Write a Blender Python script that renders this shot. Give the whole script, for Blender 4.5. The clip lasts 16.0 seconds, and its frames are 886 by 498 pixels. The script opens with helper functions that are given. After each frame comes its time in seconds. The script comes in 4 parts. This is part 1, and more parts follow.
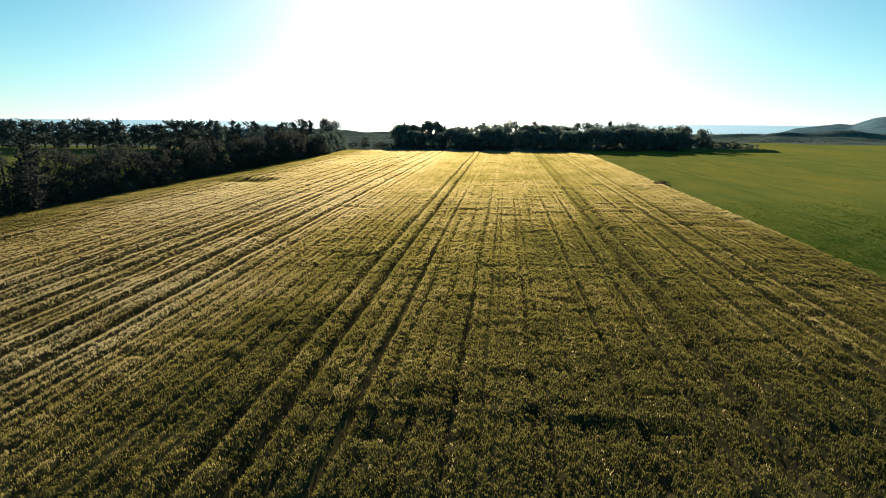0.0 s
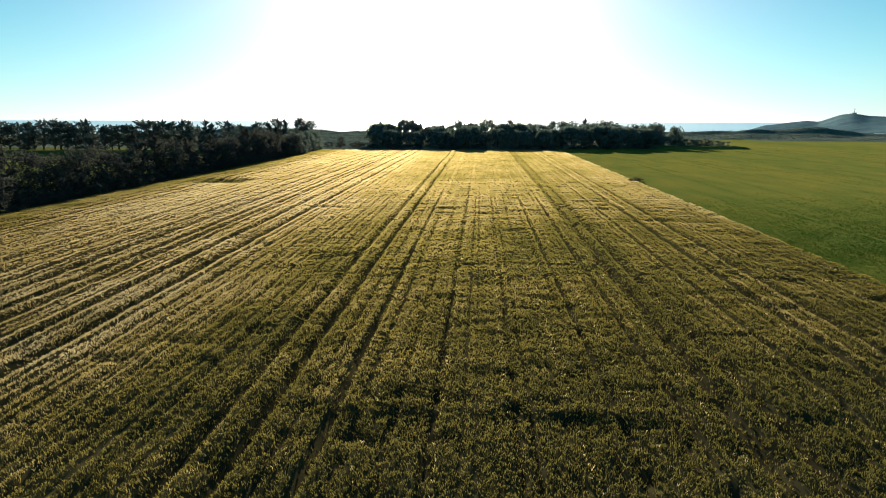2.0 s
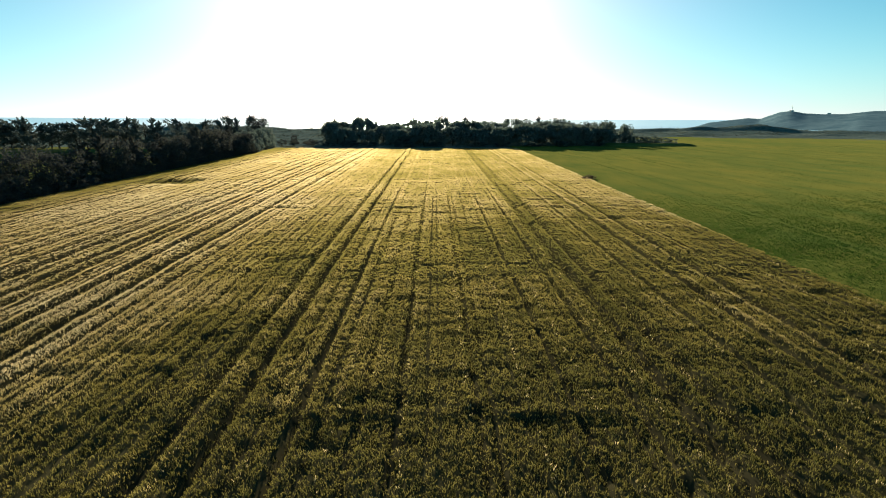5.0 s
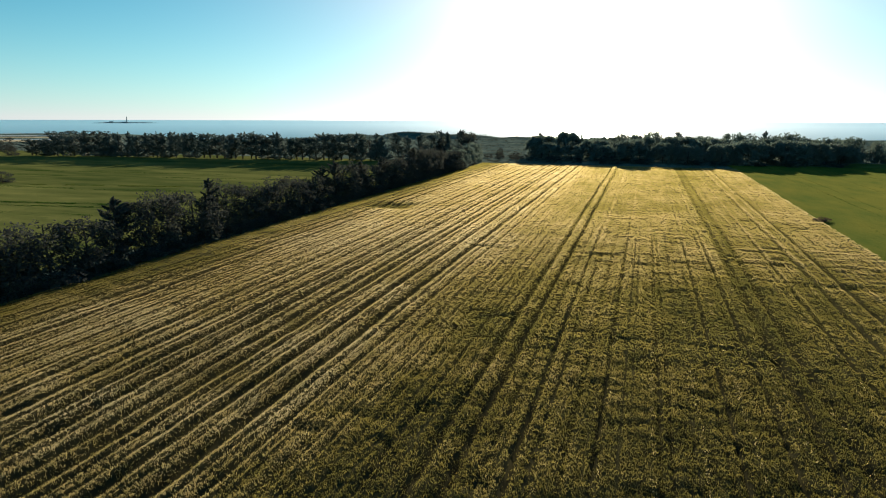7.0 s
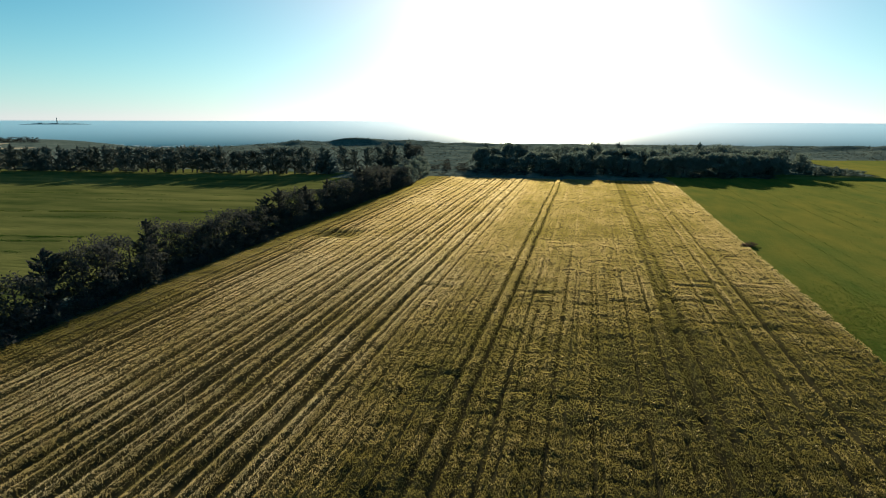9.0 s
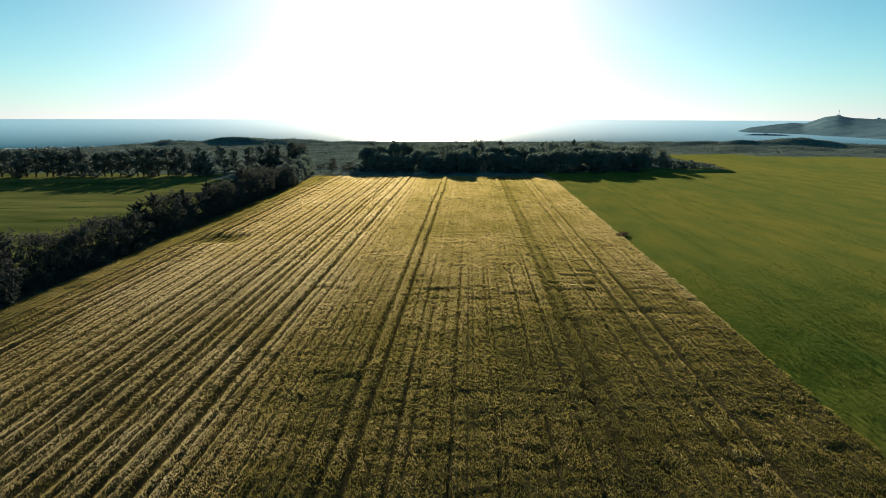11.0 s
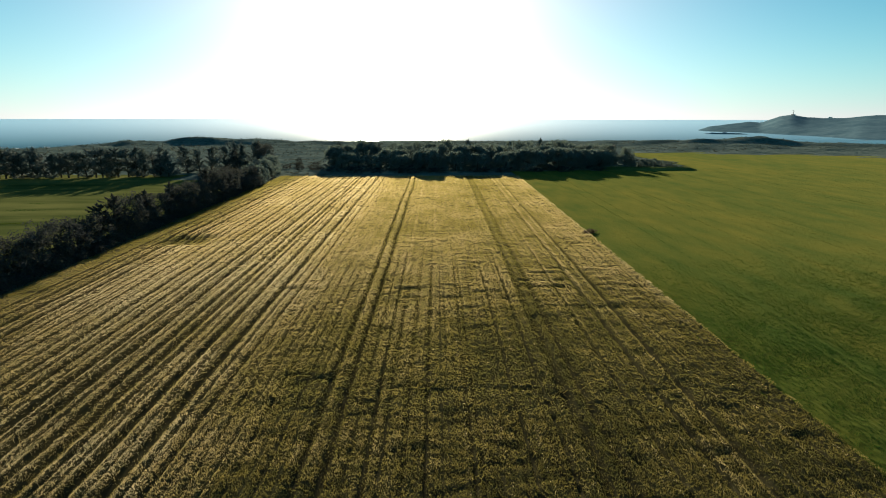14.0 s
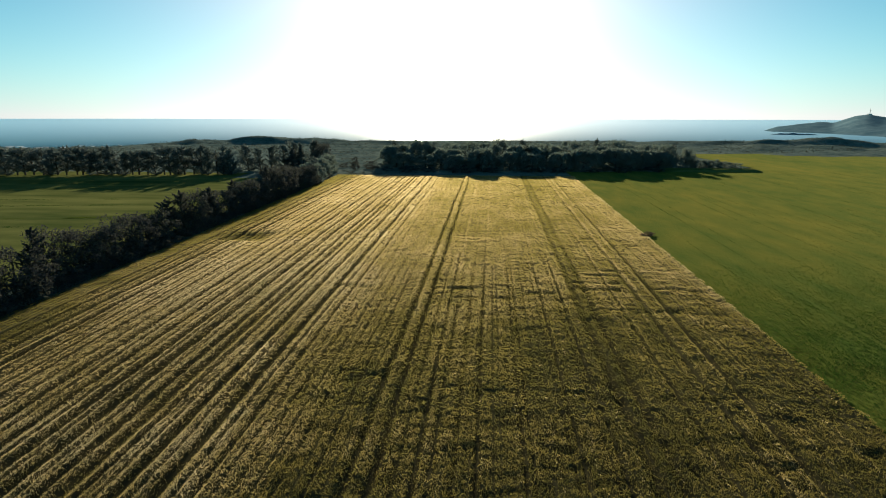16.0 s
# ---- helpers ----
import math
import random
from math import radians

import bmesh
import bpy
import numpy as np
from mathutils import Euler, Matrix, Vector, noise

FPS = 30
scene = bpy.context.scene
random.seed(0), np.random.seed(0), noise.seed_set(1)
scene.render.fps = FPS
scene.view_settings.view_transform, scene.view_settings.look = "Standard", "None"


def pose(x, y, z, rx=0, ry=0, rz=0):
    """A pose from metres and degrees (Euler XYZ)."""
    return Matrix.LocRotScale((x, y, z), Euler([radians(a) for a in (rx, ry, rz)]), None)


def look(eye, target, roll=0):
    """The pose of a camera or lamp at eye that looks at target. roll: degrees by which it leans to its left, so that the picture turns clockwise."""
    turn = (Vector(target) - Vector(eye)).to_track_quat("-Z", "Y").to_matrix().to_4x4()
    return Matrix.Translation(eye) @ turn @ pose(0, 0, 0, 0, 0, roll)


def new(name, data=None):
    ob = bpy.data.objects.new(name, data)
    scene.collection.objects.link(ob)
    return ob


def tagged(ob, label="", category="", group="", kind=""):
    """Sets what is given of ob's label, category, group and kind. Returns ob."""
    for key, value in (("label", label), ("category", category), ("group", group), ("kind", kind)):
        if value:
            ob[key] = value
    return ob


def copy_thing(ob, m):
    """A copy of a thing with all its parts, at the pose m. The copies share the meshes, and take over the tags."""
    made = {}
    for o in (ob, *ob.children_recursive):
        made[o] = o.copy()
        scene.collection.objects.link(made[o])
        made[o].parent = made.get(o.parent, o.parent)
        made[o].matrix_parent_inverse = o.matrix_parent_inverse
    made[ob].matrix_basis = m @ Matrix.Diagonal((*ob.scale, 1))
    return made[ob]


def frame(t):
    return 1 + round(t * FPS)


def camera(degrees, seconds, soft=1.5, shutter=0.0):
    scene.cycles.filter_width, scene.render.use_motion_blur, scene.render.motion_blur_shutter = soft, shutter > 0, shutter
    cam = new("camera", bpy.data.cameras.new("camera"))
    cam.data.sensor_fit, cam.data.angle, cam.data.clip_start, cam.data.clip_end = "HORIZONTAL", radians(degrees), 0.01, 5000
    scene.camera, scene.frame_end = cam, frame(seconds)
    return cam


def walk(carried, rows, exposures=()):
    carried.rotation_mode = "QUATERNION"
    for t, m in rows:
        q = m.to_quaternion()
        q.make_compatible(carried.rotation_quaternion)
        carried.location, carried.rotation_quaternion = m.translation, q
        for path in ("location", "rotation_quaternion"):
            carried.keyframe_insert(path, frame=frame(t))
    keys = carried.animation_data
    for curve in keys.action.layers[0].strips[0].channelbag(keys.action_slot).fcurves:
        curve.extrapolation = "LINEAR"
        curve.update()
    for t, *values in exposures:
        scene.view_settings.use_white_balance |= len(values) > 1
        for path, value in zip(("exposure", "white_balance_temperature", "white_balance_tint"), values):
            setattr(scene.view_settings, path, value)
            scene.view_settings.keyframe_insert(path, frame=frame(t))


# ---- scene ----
cam = camera(73.2, 16.0, soft=1.0)
PATH = [
    (0, (0.701, 0.81, 13.157), (0.54, 2.759, 12.74), 0.5),
    (0.5, (0.675, 0.802, 13.197), (0.539, 2.753, 12.777), 0.3),
    (1, (0.662, 0.861, 13.131), (0.543, 2.813, 12.712), 0.4),
    (1.5, (0.619, 0.863, 13.153), (0.518, 2.815, 12.733), 0.3),
    (2, (0.61, 0.875, 13.138), (0.524, 2.829, 12.718), 0.2),
    (2.5, (0.6, 0.884, 13.142), (0.528, 2.838, 12.72), 0.2),
    (3, (0.529, 0.902, 13.13), (0.476, 2.856, 12.707), 0.2),
    (3.5, (0.458, 0.898, 13.118), (0.452, 2.852, 12.693), 0.3),
    (5.8, (0.428, 0.889, 14.458), (0.49, 2.842, 14.029), 0.2),
    (6, (0.326, 1.08, 15.144), (0.363, 3.033, 14.716), 0.2),
    (6.5, (0.176, 0.683, 17.52), (-0.127, 2.614, 17.095), 0.2),
    (7, (0.13, -0.581, 20.155), (-0.453, 1.284, 19.73), 0.2),
    (7.5, (0.304, -0.458, 22.603), (-0.25, 1.416, 22.176), 0.2),
    (8, (0.254, -0.158, 24.901), (-0.264, 1.726, 24.474), 0.2),
    (8.5, (0.434, -0.334, 26.542), (-0.072, 1.554, 26.115), 0.2),
    (9, (0.676, -0.019, 26.703), (0.255, 1.889, 26.277), 0.2),
    (9.5, (0.49, 0.376, 26.805), (0.302, 2.32, 26.376), 0.2),
    (9.7, (0.588, 0.345, 26.895), (0.435, 2.292, 26.465), 0.2),
    (12, (-0.545, -0.477, 26.959), (-0.557, 1.476, 26.527), 0.1),
    (12.5, (-0.487, -0.377, 26.875), (-0.481, 1.576, 26.443), 0.1),
    (13, (-0.362, -0.2, 26.762), (-0.34, 1.753, 26.331), 0.1),
    (13.5, (-0.51, -0.423, 26.912), (-0.472, 1.529, 26.479), 0.1),
    (14, (-0.459, -0.188, 26.811), (-0.405, 1.764, 26.378), 0.1),
    (14.5, (-0.538, -0.18, 26.84), (-0.48, 1.772, 26.407), 0.1),
    (15, (-0.423, -0.025, 26.72), (-0.383, 1.928, 26.287), 0.1),
    (15.5, (-0.579, -0.12, 26.804), (-0.634, 1.832, 26.371), 0.1),
    (16, (-0.695, -0.187, 26.839), (-0.815, 1.762, 26.405), 0.1),
]
walk(cam, [(t, look(eye, target, roll)) for t, eye, target, roll in PATH], [(0, 1.5), (5.8, 1.5), (8.0, 1.31), (16, 1.31)])

# ---- light ----
SKY, AIR, AIR_HIGH = 0.049, (0.045, 0.80, 0.82), (0.30, 0.16, 0.10)
SUN_AZ, SUN_EL = -3.3, 11.2          # degrees: azimuth from +y towards +x, elevation
world = bpy.data.worlds.new("sky")
scene.world = world
world.use_nodes = True
wn = world.node_tree


def sky_node(dust, air, ozone):
    n = wn.nodes.new("ShaderNodeTexSky")
    n.sky_type, n.sun_disc = "NISHITA", False
    n.sun_elevation, n.sun_rotation = radians(SUN_EL), radians(SUN_AZ)
    n.altitude, n.air_density, n.dust_density, n.ozone_density = 10, air, dust, ozone
    return n


def sky_math(kind, a, b_):
    n = wn.nodes.new("ShaderNodeMath")
    n.operation = kind
    for k, q in enumerate((a, b_)):
        if isinstance(q, (int, float)):
            n.inputs[k].default_value = q
        else:
            wn.links.new(q, n.inputs[k])
    return n.outputs[0]


def sky_vector(kind, a, b_):
    n = wn.nodes.new("ShaderNodeVectorMath")
    n.operation = kind
    for k, q in enumerate((a, b_)):
        at = n.inputs["Scale"] if kind == "SCALE" and k == 1 else n.inputs[k]
        if isinstance(q, (int, float, tuple)):
            at.default_value = q
        else:
            wn.links.new(q, at)
    return n.outputs["Value"] if kind == "DOT_PRODUCT" else n.outputs["Vector"]


# clear blue air, a bright aureole round the sun, and pale sea haze that thins upwards
clear = sky_node(0.0, 0.75, 1.5)
way = wn.nodes.new("ShaderNodeTexCoord").outputs["Generated"]
to_sun = (math.sin(radians(SUN_AZ)) * math.cos(radians(SUN_EL)), math.cos(radians(SUN_AZ)) * math.cos(radians(SUN_EL)), math.sin(radians(SUN_EL)))
angle = sky_math("ARCCOSINE", sky_vector("DOT_PRODUCT", way, to_sun), 0.0)
height = sky_math("MAXIMUM", sky_vector("DOT_PRODUCT", way, (0, 0, 1)), 0.0)
aureole = sky_math("MULTIPLY", sky_math("EXPONENT", sky_math("MULTIPLY", angle, -1 / radians(10)), 0.0), 22.0)
veil = sky_math("EXPONENT", sky_math("MULTIPLY", height, -1 / 0.075), 0.0)
haze = sky_vector("ADD", sky_vector("SCALE", (1.0, 0.60, 0.45), aureole), sky_vector("SCALE", (5.2, 4.5, 4.9), veil))
glare = sky_math("MULTIPLY", sky_math("EXPONENT", sky_math("MULTIPLY", height, -1 / 0.10), 0.0), sky_math("EXPONENT", sky_math("MULTIPLY", angle, -1 / radians(15)), 0.0))
haze = sky_vector("ADD", haze, sky_vector("SCALE", (14.0, 12.6, 11.9), glare))
air = sky_vector("ADD", sky_vector("SCALE", AIR_HIGH, height), AIR)
blue = sky_vector("SCALE", sky_vector("MULTIPLY", clear.outputs[0], air), sky_math("SUBTRACT", 1.0, sky_math("MULTIPLY", veil, 0.8)))
both = sky_vector("ADD", blue, haze)
wn.nodes["Background"].inputs[1].default_value = SKY
wn.links.new(both, wn.nodes["Background"].inputs[0])
sun = new("sun", bpy.data.lights.new("sun", "SUN"))
sun.data.energy, sun.data.angle, sun.data.color = 5.0, radians(0.6), (1.0, 0.87, 0.65)
sun.matrix_basis = look((0, 0, 0), (-math.sin(radians(SUN_AZ)) * math.cos(radians(SUN_EL)),
                                    -math.cos(radians(SUN_AZ)) * math.cos(radians(SUN_EL)), -math.sin(radians(SUN_EL))))


# ---- materials ----
def material(name, dark, light, scale=1.0, fine=12.0, rough=0.9, bump=0.3, bump_scale=None, metal=0.0, gloss=0.0, stretch=(1, 1, 1), dist=0.1):
    """A surface whose colour runs from dark to light with a broad and a fine noise, with relief."""
    m = bpy.data.materials.new(name)
    m.use_nodes = True
    nt = m.node_tree
    b = nt.nodes["Principled BSDF"]
    co = nt.nodes.new("ShaderNodeTexCoord")
    mp = nt.nodes.new("ShaderNodeMapping")
    mp.inputs["Scale"].default_value = stretch
    nt.links.new(co.outputs["Object"], mp.inputs[0])
    n1, n2 = nt.nodes.new("ShaderNodeTexNoise"), nt.nodes.new("ShaderNodeTexNoise")
    n1.inputs["Scale"].default_value, n2.inputs["Scale"].default_value = scale, fine
    n1.inputs["Detail"].default_value, n2.inputs["Detail"].default_value = 6, 4
    for n in (n1, n2):
        nt.links.new(mp.outputs[0], n.inputs["Vector"])
    mix = nt.nodes.new("ShaderNodeMath")
    mix.operation = "MULTIPLY_ADD"
    mix.inputs[1].default_value = 0.55
    half = nt.nodes.new("ShaderNodeMath")
    half.operation = "MULTIPLY"
    half.inputs[1].default_value = 0.45
    nt.links.new(n2.outputs[0], half.inputs[0])
    nt.links.new(n1.outputs[0], mix.inputs[0])
    nt.links.new(half.outputs[0], mix.inputs[2])
    ramp = nt.nodes.new("ShaderNodeValToRGB")
    ramp.color_ramp.elements[0].position, ramp.color_ramp.elements[1].position = 0.36, 0.64
    ramp.color_ramp.elements[0].color, ramp.color_ramp.elements[1].color = (*dark, 1), (*light, 1)
    nt.links.new(mix.outputs[0], ramp.inputs[0])
    nt.links.new(ramp.outputs[0], b.inputs["Base Color"])
    b.inputs["Roughness"].default_value, b.inputs["Metallic"].default_value = rough, metal
    b.inputs["Specular IOR Level"].default_value = gloss
    if bump:
        nb = nt.nodes.new("ShaderNodeTexNoise")
        nb.inputs["Scale"].default_value, nb.inputs["Detail"].default_value = bump_scale or fine, 5
        nt.links.new(mp.outputs[0], nb.inputs["Vector"])
        bp = nt.nodes.new("ShaderNodeBump")
        bp.inputs["Strength"].default_value, bp.inputs["Distance"].default_value = bump, dist
        nt.links.new(nb.outputs[0], bp.inputs["Height"])
        nt.links.new(bp.outputs[0], b.inputs["Normal"])
    return m


def leaf_material(name, colours, through_share=0.45, tint=(1, 1, 1), scale=0.15, tone_share=0.6, gloss=0.0, wax=0.0):
    """Thin leaves and blades: light shines through them. The colour runs over the given stops by each leaf's own tone and a broad noise."""
    m = bpy.data.materials.new(name)
    m.use_nodes = True
    nt = m.node_tree
    nt.nodes.remove(nt.nodes["Principled BSDF"])
    tone = nt.nodes.new("ShaderNodeAttribute")
    tone.attribute_name = "tone"
    geo = nt.nodes.new("ShaderNodeNewGeometry")
    n = nt.nodes.new("ShaderNodeTexNoise")
    n.inputs["Scale"].default_value, n.inputs["Detail"].default_value = scale, 4
    nt.links.new(geo.outputs["Position"], n.inputs["Vector"])
    a = nt.nodes.new("ShaderNodeMath")
    a.operation = "MULTIPLY"
    a.inputs[1].default_value = tone_share
    nt.links.new(tone.outputs["Fac"], a.inputs[0])
    s = nt.nodes.new("ShaderNodeMath")
    s.operation = "MULTIPLY_ADD"
    s.inputs[1].default_value = (1 - tone_share) * 2.2
    nt.links.new(n.outputs[0], s.inputs[0])
    off = nt.nodes.new("ShaderNodeMath")
    off.operation = "SUBTRACT"
    off.inputs[1].default_value = (1 - tone_share) * 0.6
    nt.links.new(a.outputs[0], off.inputs[0])
    nt.links.new(off.outputs[0], s.inputs[2])
    ramp = nt.nodes.new("ShaderNodeValToRGB")
    for i, c in enumerate(colours):
        e = ramp.color_ramp.elements[i] if i < 2 else ramp.color_ramp.elements.new(1)
        e.color = (*c, 1)
    for i, e in enumerate(ramp.color_ramp.elements):
        e.position = i / (len(colours) - 1)
    for e, c in zip(ramp.color_ramp.elements, colours):
        e.color = (*c, 1)
    nt.links.new(s.outputs[0], ramp.inputs[0])
    d, tr, mx = nt.nodes.new("ShaderNodeBsdfDiffuse"), nt.nodes.new("ShaderNodeBsdfTranslucent"), nt.nodes.new("ShaderNodeMixShader")
    tm = nt.nodes.new("ShaderNodeMixRGB")
    tm.blend_type = "MULTIPLY"
    tm.inputs[0].default_value = 1
    tm.inputs[2].default_value = (*tint, 1)
    nt.links.new(ramp.outputs[0], d.inputs[0])
    nt.links.new(ramp.outputs[0], tm.inputs[1])
    nt.links.new(tm.outputs[0], tr.inputs[0])
    mx.inputs[0].default_value = through_share
    nt.links.new(d.outputs[0], mx.inputs[1])
    nt.links.new(tr.outputs[0], mx.inputs[2])
    last = mx
    if gloss:
        # light that thin awns and blades pass on nearly straight
        gl = nt.nodes.new("ShaderNodeBsdfRefraction")
        gl.inputs["Roughness"].default_value, gl.inputs["IOR"].default_value = 0.9, 1.45
        nt.links.new(tm.outputs[0], gl.inputs["Color"])
        last = nt.nodes.new("ShaderNodeMixShader")
        last.inputs[0].default_value = gloss
        nt.links.new(mx.outputs[0], last.inputs[1])
        nt.links.new(gl.outputs[0], last.inputs[2])
    if wax:
        # the waxy skin of leaves and needles
        sk, coat = nt.nodes.new("ShaderNodeBsdfGlossy"), nt.nodes.new("ShaderNodeMixShader")
        sk.inputs["Roughness"].default_value, sk.inputs["Color"].default_value = 0.6, (1.0, 0.95, 0.9, 1)
        coat.inputs[0].default_value = wax
        nt.links.new(last.outputs[0], coat.inputs[1])
        nt.links.new(sk.outputs[0], coat.inputs[2])
        last = coat
    nt.links.new(last.outputs[0], nt.nodes["Material Output"].inputs[0])
    return m


# dune ground: sea haze is tinted into these slate-green colours
M_HAZY_SCRUB = material("dune_scrub", (0.046, 0.074, 0.072), (0.140, 0.172, 0.148), 0.045, 0.35, 0.95, 0.8, 0.3, dist=1.2)
M_GREEN = material("green_crop", (0.013, 0.049, 0.007), (0.108, 0.096, 0.014), 0.014, 0.16, 0.9, 0.6, 2.2, stretch=(1, 0.30, 1), dist=0.3)
skin = M_GREEN.node_tree.nodes["Principled BSDF"].inputs
skin["Sheen Weight"].default_value, skin["Sheen Roughness"].default_value = 0.065, 0.5
skin["Sheen Tint"].default_value = (0.70, 0.74, 0.24, 1)
M_PASTURE = material("pasture", (0.040, 0.062, 0.018), (0.155, 0.158, 0.052), 0.030, 0.13, 0.9, 0.5, 0.9, stretch=(0.30, 1, 1), dist=0.3)
M_PALE = material("pale_field", (0.35, 0.30, 0.20), (0.55, 0.47, 0.34), 0.03, 0.5, 0.9, 0.2)
M_BARK = material("bark", (0.035, 0.030, 0.026), (0.085, 0.072, 0.060), 2.0, 9.0, 0.9, 0.6, stretch=(1, 1, 0.25))
# rock with the blue-grey of distance haze mixed into its base colours
M_HAZY_ROCK = material("headland", (0.062, 0.122, 0.156), (0.130, 0.206, 0.236), 0.022, 0.10, 0.95, 0.25, 0.05, dist=2)
M_STONE = material("pale_masonry", (0.42, 0.40, 0.36), (0.62, 0.60, 0.55), 0.3, 4.0, 0.8, 0.2)
M_DARKMETAL = material("dark_metal", (0.10, 0.10, 0.11), (0.18, 0.17, 0.17), 0.5, 6.0, 0.5, 0.1, metal=0.6)
M_FOAM = material("surf", (0.55, 0.58, 0.60), (0.85, 0.86, 0.86), 0.05, 0.6, 0.8, 0.3)
M_WHITE = material("white_paint", (0.70, 0.70, 0.68), (0.82, 0.82, 0.80), 1, 5, 0.6, 0.05)
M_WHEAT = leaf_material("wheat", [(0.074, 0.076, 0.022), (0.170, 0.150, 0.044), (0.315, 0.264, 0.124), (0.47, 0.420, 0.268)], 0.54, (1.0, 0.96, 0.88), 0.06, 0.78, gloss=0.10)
# lower corn: darkest stops hold bare soil and the shade of the gaps
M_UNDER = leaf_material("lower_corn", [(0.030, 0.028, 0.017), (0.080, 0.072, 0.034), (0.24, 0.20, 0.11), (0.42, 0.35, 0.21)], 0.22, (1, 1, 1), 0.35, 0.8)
M_BLADE = leaf_material("grass_blade", [(0.018, 0.052, 0.013), (0.037, 0.074, 0.016), (0.082, 0.098, 0.025)], 0.42, (1.0, 0.97, 0.6), 0.05, gloss=0.06)
# far haze is put into these leaf colours as pale slate blue
M_HAZY_LEAF = leaf_material("leaf", [(0.072, 0.100, 0.104), (0.102, 0.134, 0.128), (0.132, 0.160, 0.136)], 0.42, (1.0, 1.0, 0.85), 0.3, wax=0.03)
# hedge leaves: darker, tinted slightly blue for the glare veil
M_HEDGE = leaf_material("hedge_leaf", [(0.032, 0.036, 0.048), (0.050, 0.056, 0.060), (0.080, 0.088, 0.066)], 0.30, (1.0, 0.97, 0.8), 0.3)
# needles carry the same far haze in their colour
M_HAZY_NEEDLE = leaf_material("needle", [(0.066, 0.088, 0.100), (0.092, 0.118, 0.120), (0.120, 0.142, 0.124)], 0.34, (1.0, 1.0, 0.85), 0.3, wax=0.03)
M_SHRUB = leaf_material("shrub_leaf", [(0.062, 0.046, 0.044), (0.098, 0.074, 0.064), (0.150, 0.116, 0.086)], 0.30, (1.0, 0.95, 0.8), 0.3)
M_SCRUBLEAF = leaf_material("scrub_leaf", [(0.060, 0.068, 0.056), (0.096, 0.104, 0.078), (0.140, 0.138, 0.100)], 0.10, (1.0, 0.95, 0.8), 0.1)

M_SEA = bpy.data.materials.new("sea_water")
M_SEA.use_nodes = True
nt = M_SEA.node_tree
nt.nodes.remove(nt.nodes["Principled BSDF"])
deep, shine, wet = nt.nodes.new("ShaderNodeBsdfDiffuse"), nt.nodes.new("ShaderNodeBsdfGlossy"), nt.nodes.new("ShaderNodeMixShader")
deep.inputs[0].default_value = (0.010, 0.105, 0.165, 1)
shine.inputs["Roughness"].default_value = 0.3
shine.inputs["Color"].default_value = (0.90, 0.99, 0.98, 1)
face, span = nt.nodes.new("ShaderNodeLayerWeight"), nt.nodes.new("ShaderNodeMapRange")
face.inputs[0].default_value = 0.5
for k, q in enumerate((0.957, 0.989, 0.12, 1.0)):
    span.inputs[k + 1].default_value = q
nt.links.new(face.outputs["Facing"], span.inputs[0])
nt.links.new(span.outputs[0], wet.inputs[0])
nt.links.new(deep.outputs[0], wet.inputs[1])
nt.links.new(shine.outputs[0], wet.inputs[2])
nt.links.new(wet.outputs[0], nt.nodes["Material Output"].inputs[0])
co, bp = nt.nodes.new("ShaderNodeTexCoord"), nt.nodes.new("ShaderNodeBump")
mp = nt.nodes.new("ShaderNodeMapping")
mp.inputs["Scale"].default_value = (0.022, 0.085, 0.1)
nz = nt.nodes.new("ShaderNodeTexNoise")
nz.inputs["Scale"].default_value, nz.inputs["Detail"].default_value = 1.0, 8
nt.links.new(co.outputs["Object"], mp.inputs[0])
nt.links.new(mp.outputs[0], nz.inputs["Vector"])
bp.inputs["Strength"].default_value, bp.inputs["Distance"].default_value = 1.0, 1.2
nt.links.new(nz.outputs[0], bp.inputs["Height"])
for n in (deep, shine):
    nt.links.new(bp.outputs[0], n.inputs["Normal"])


# ---- small tools ----
def mesh(name, verts, faces, mat, tone=None, smooth=False):
    """A mesh from arrays: verts n x 3, faces m x k (all of one size)."""
    v, f = np.asarray(verts, np.float32), np.asarray(faces, np.int32)
    me = bpy.data.meshes.new(name)
    me.vertices.add(len(v))
    me.vertices.foreach_set("co", v.ravel())
    me.loops.add(f.size)
    me.loops.foreach_set("vertex_index", f.ravel())
    me.polygons.add(len(f))
    me.polygons.foreach_set("loop_start", np.arange(len(f), dtype=np.int32) * f.shape[1])
    me.polygons.foreach_set("loop_total", np.full(len(f), f.shape[1], np.int32))
    me.polygons.foreach_set("use_smooth", np.full(len(f), smooth))
    me.update(calc_edges=True)
    me.materials.append(mat)
    if tone is not None:
        me.attributes.new("tone", "FLOAT", "POINT").data.foreach_set("value", np.asarray(tone, np.float32))
    return me


def grid_faces(rows, cols):
    i = (np.arange(rows - 1)[:, None] * cols + np.arange(cols - 1)[None, :]).ravel()
    return np.stack([i, i + 1, i + cols + 1, i + cols], 1)


def lattice(ix, iy, seed):
    h = (ix.astype(np.int64) * 374761393 + iy.astype(np.int64) * 668265263 + seed * 1442695041) & 0xFFFFFFFF
    h = ((h ^ (h >> 13)) * 1274126177) & 0xFFFFFFFF
    return ((h ^ (h >> 16)) & 0xFFFF) / 65535.0


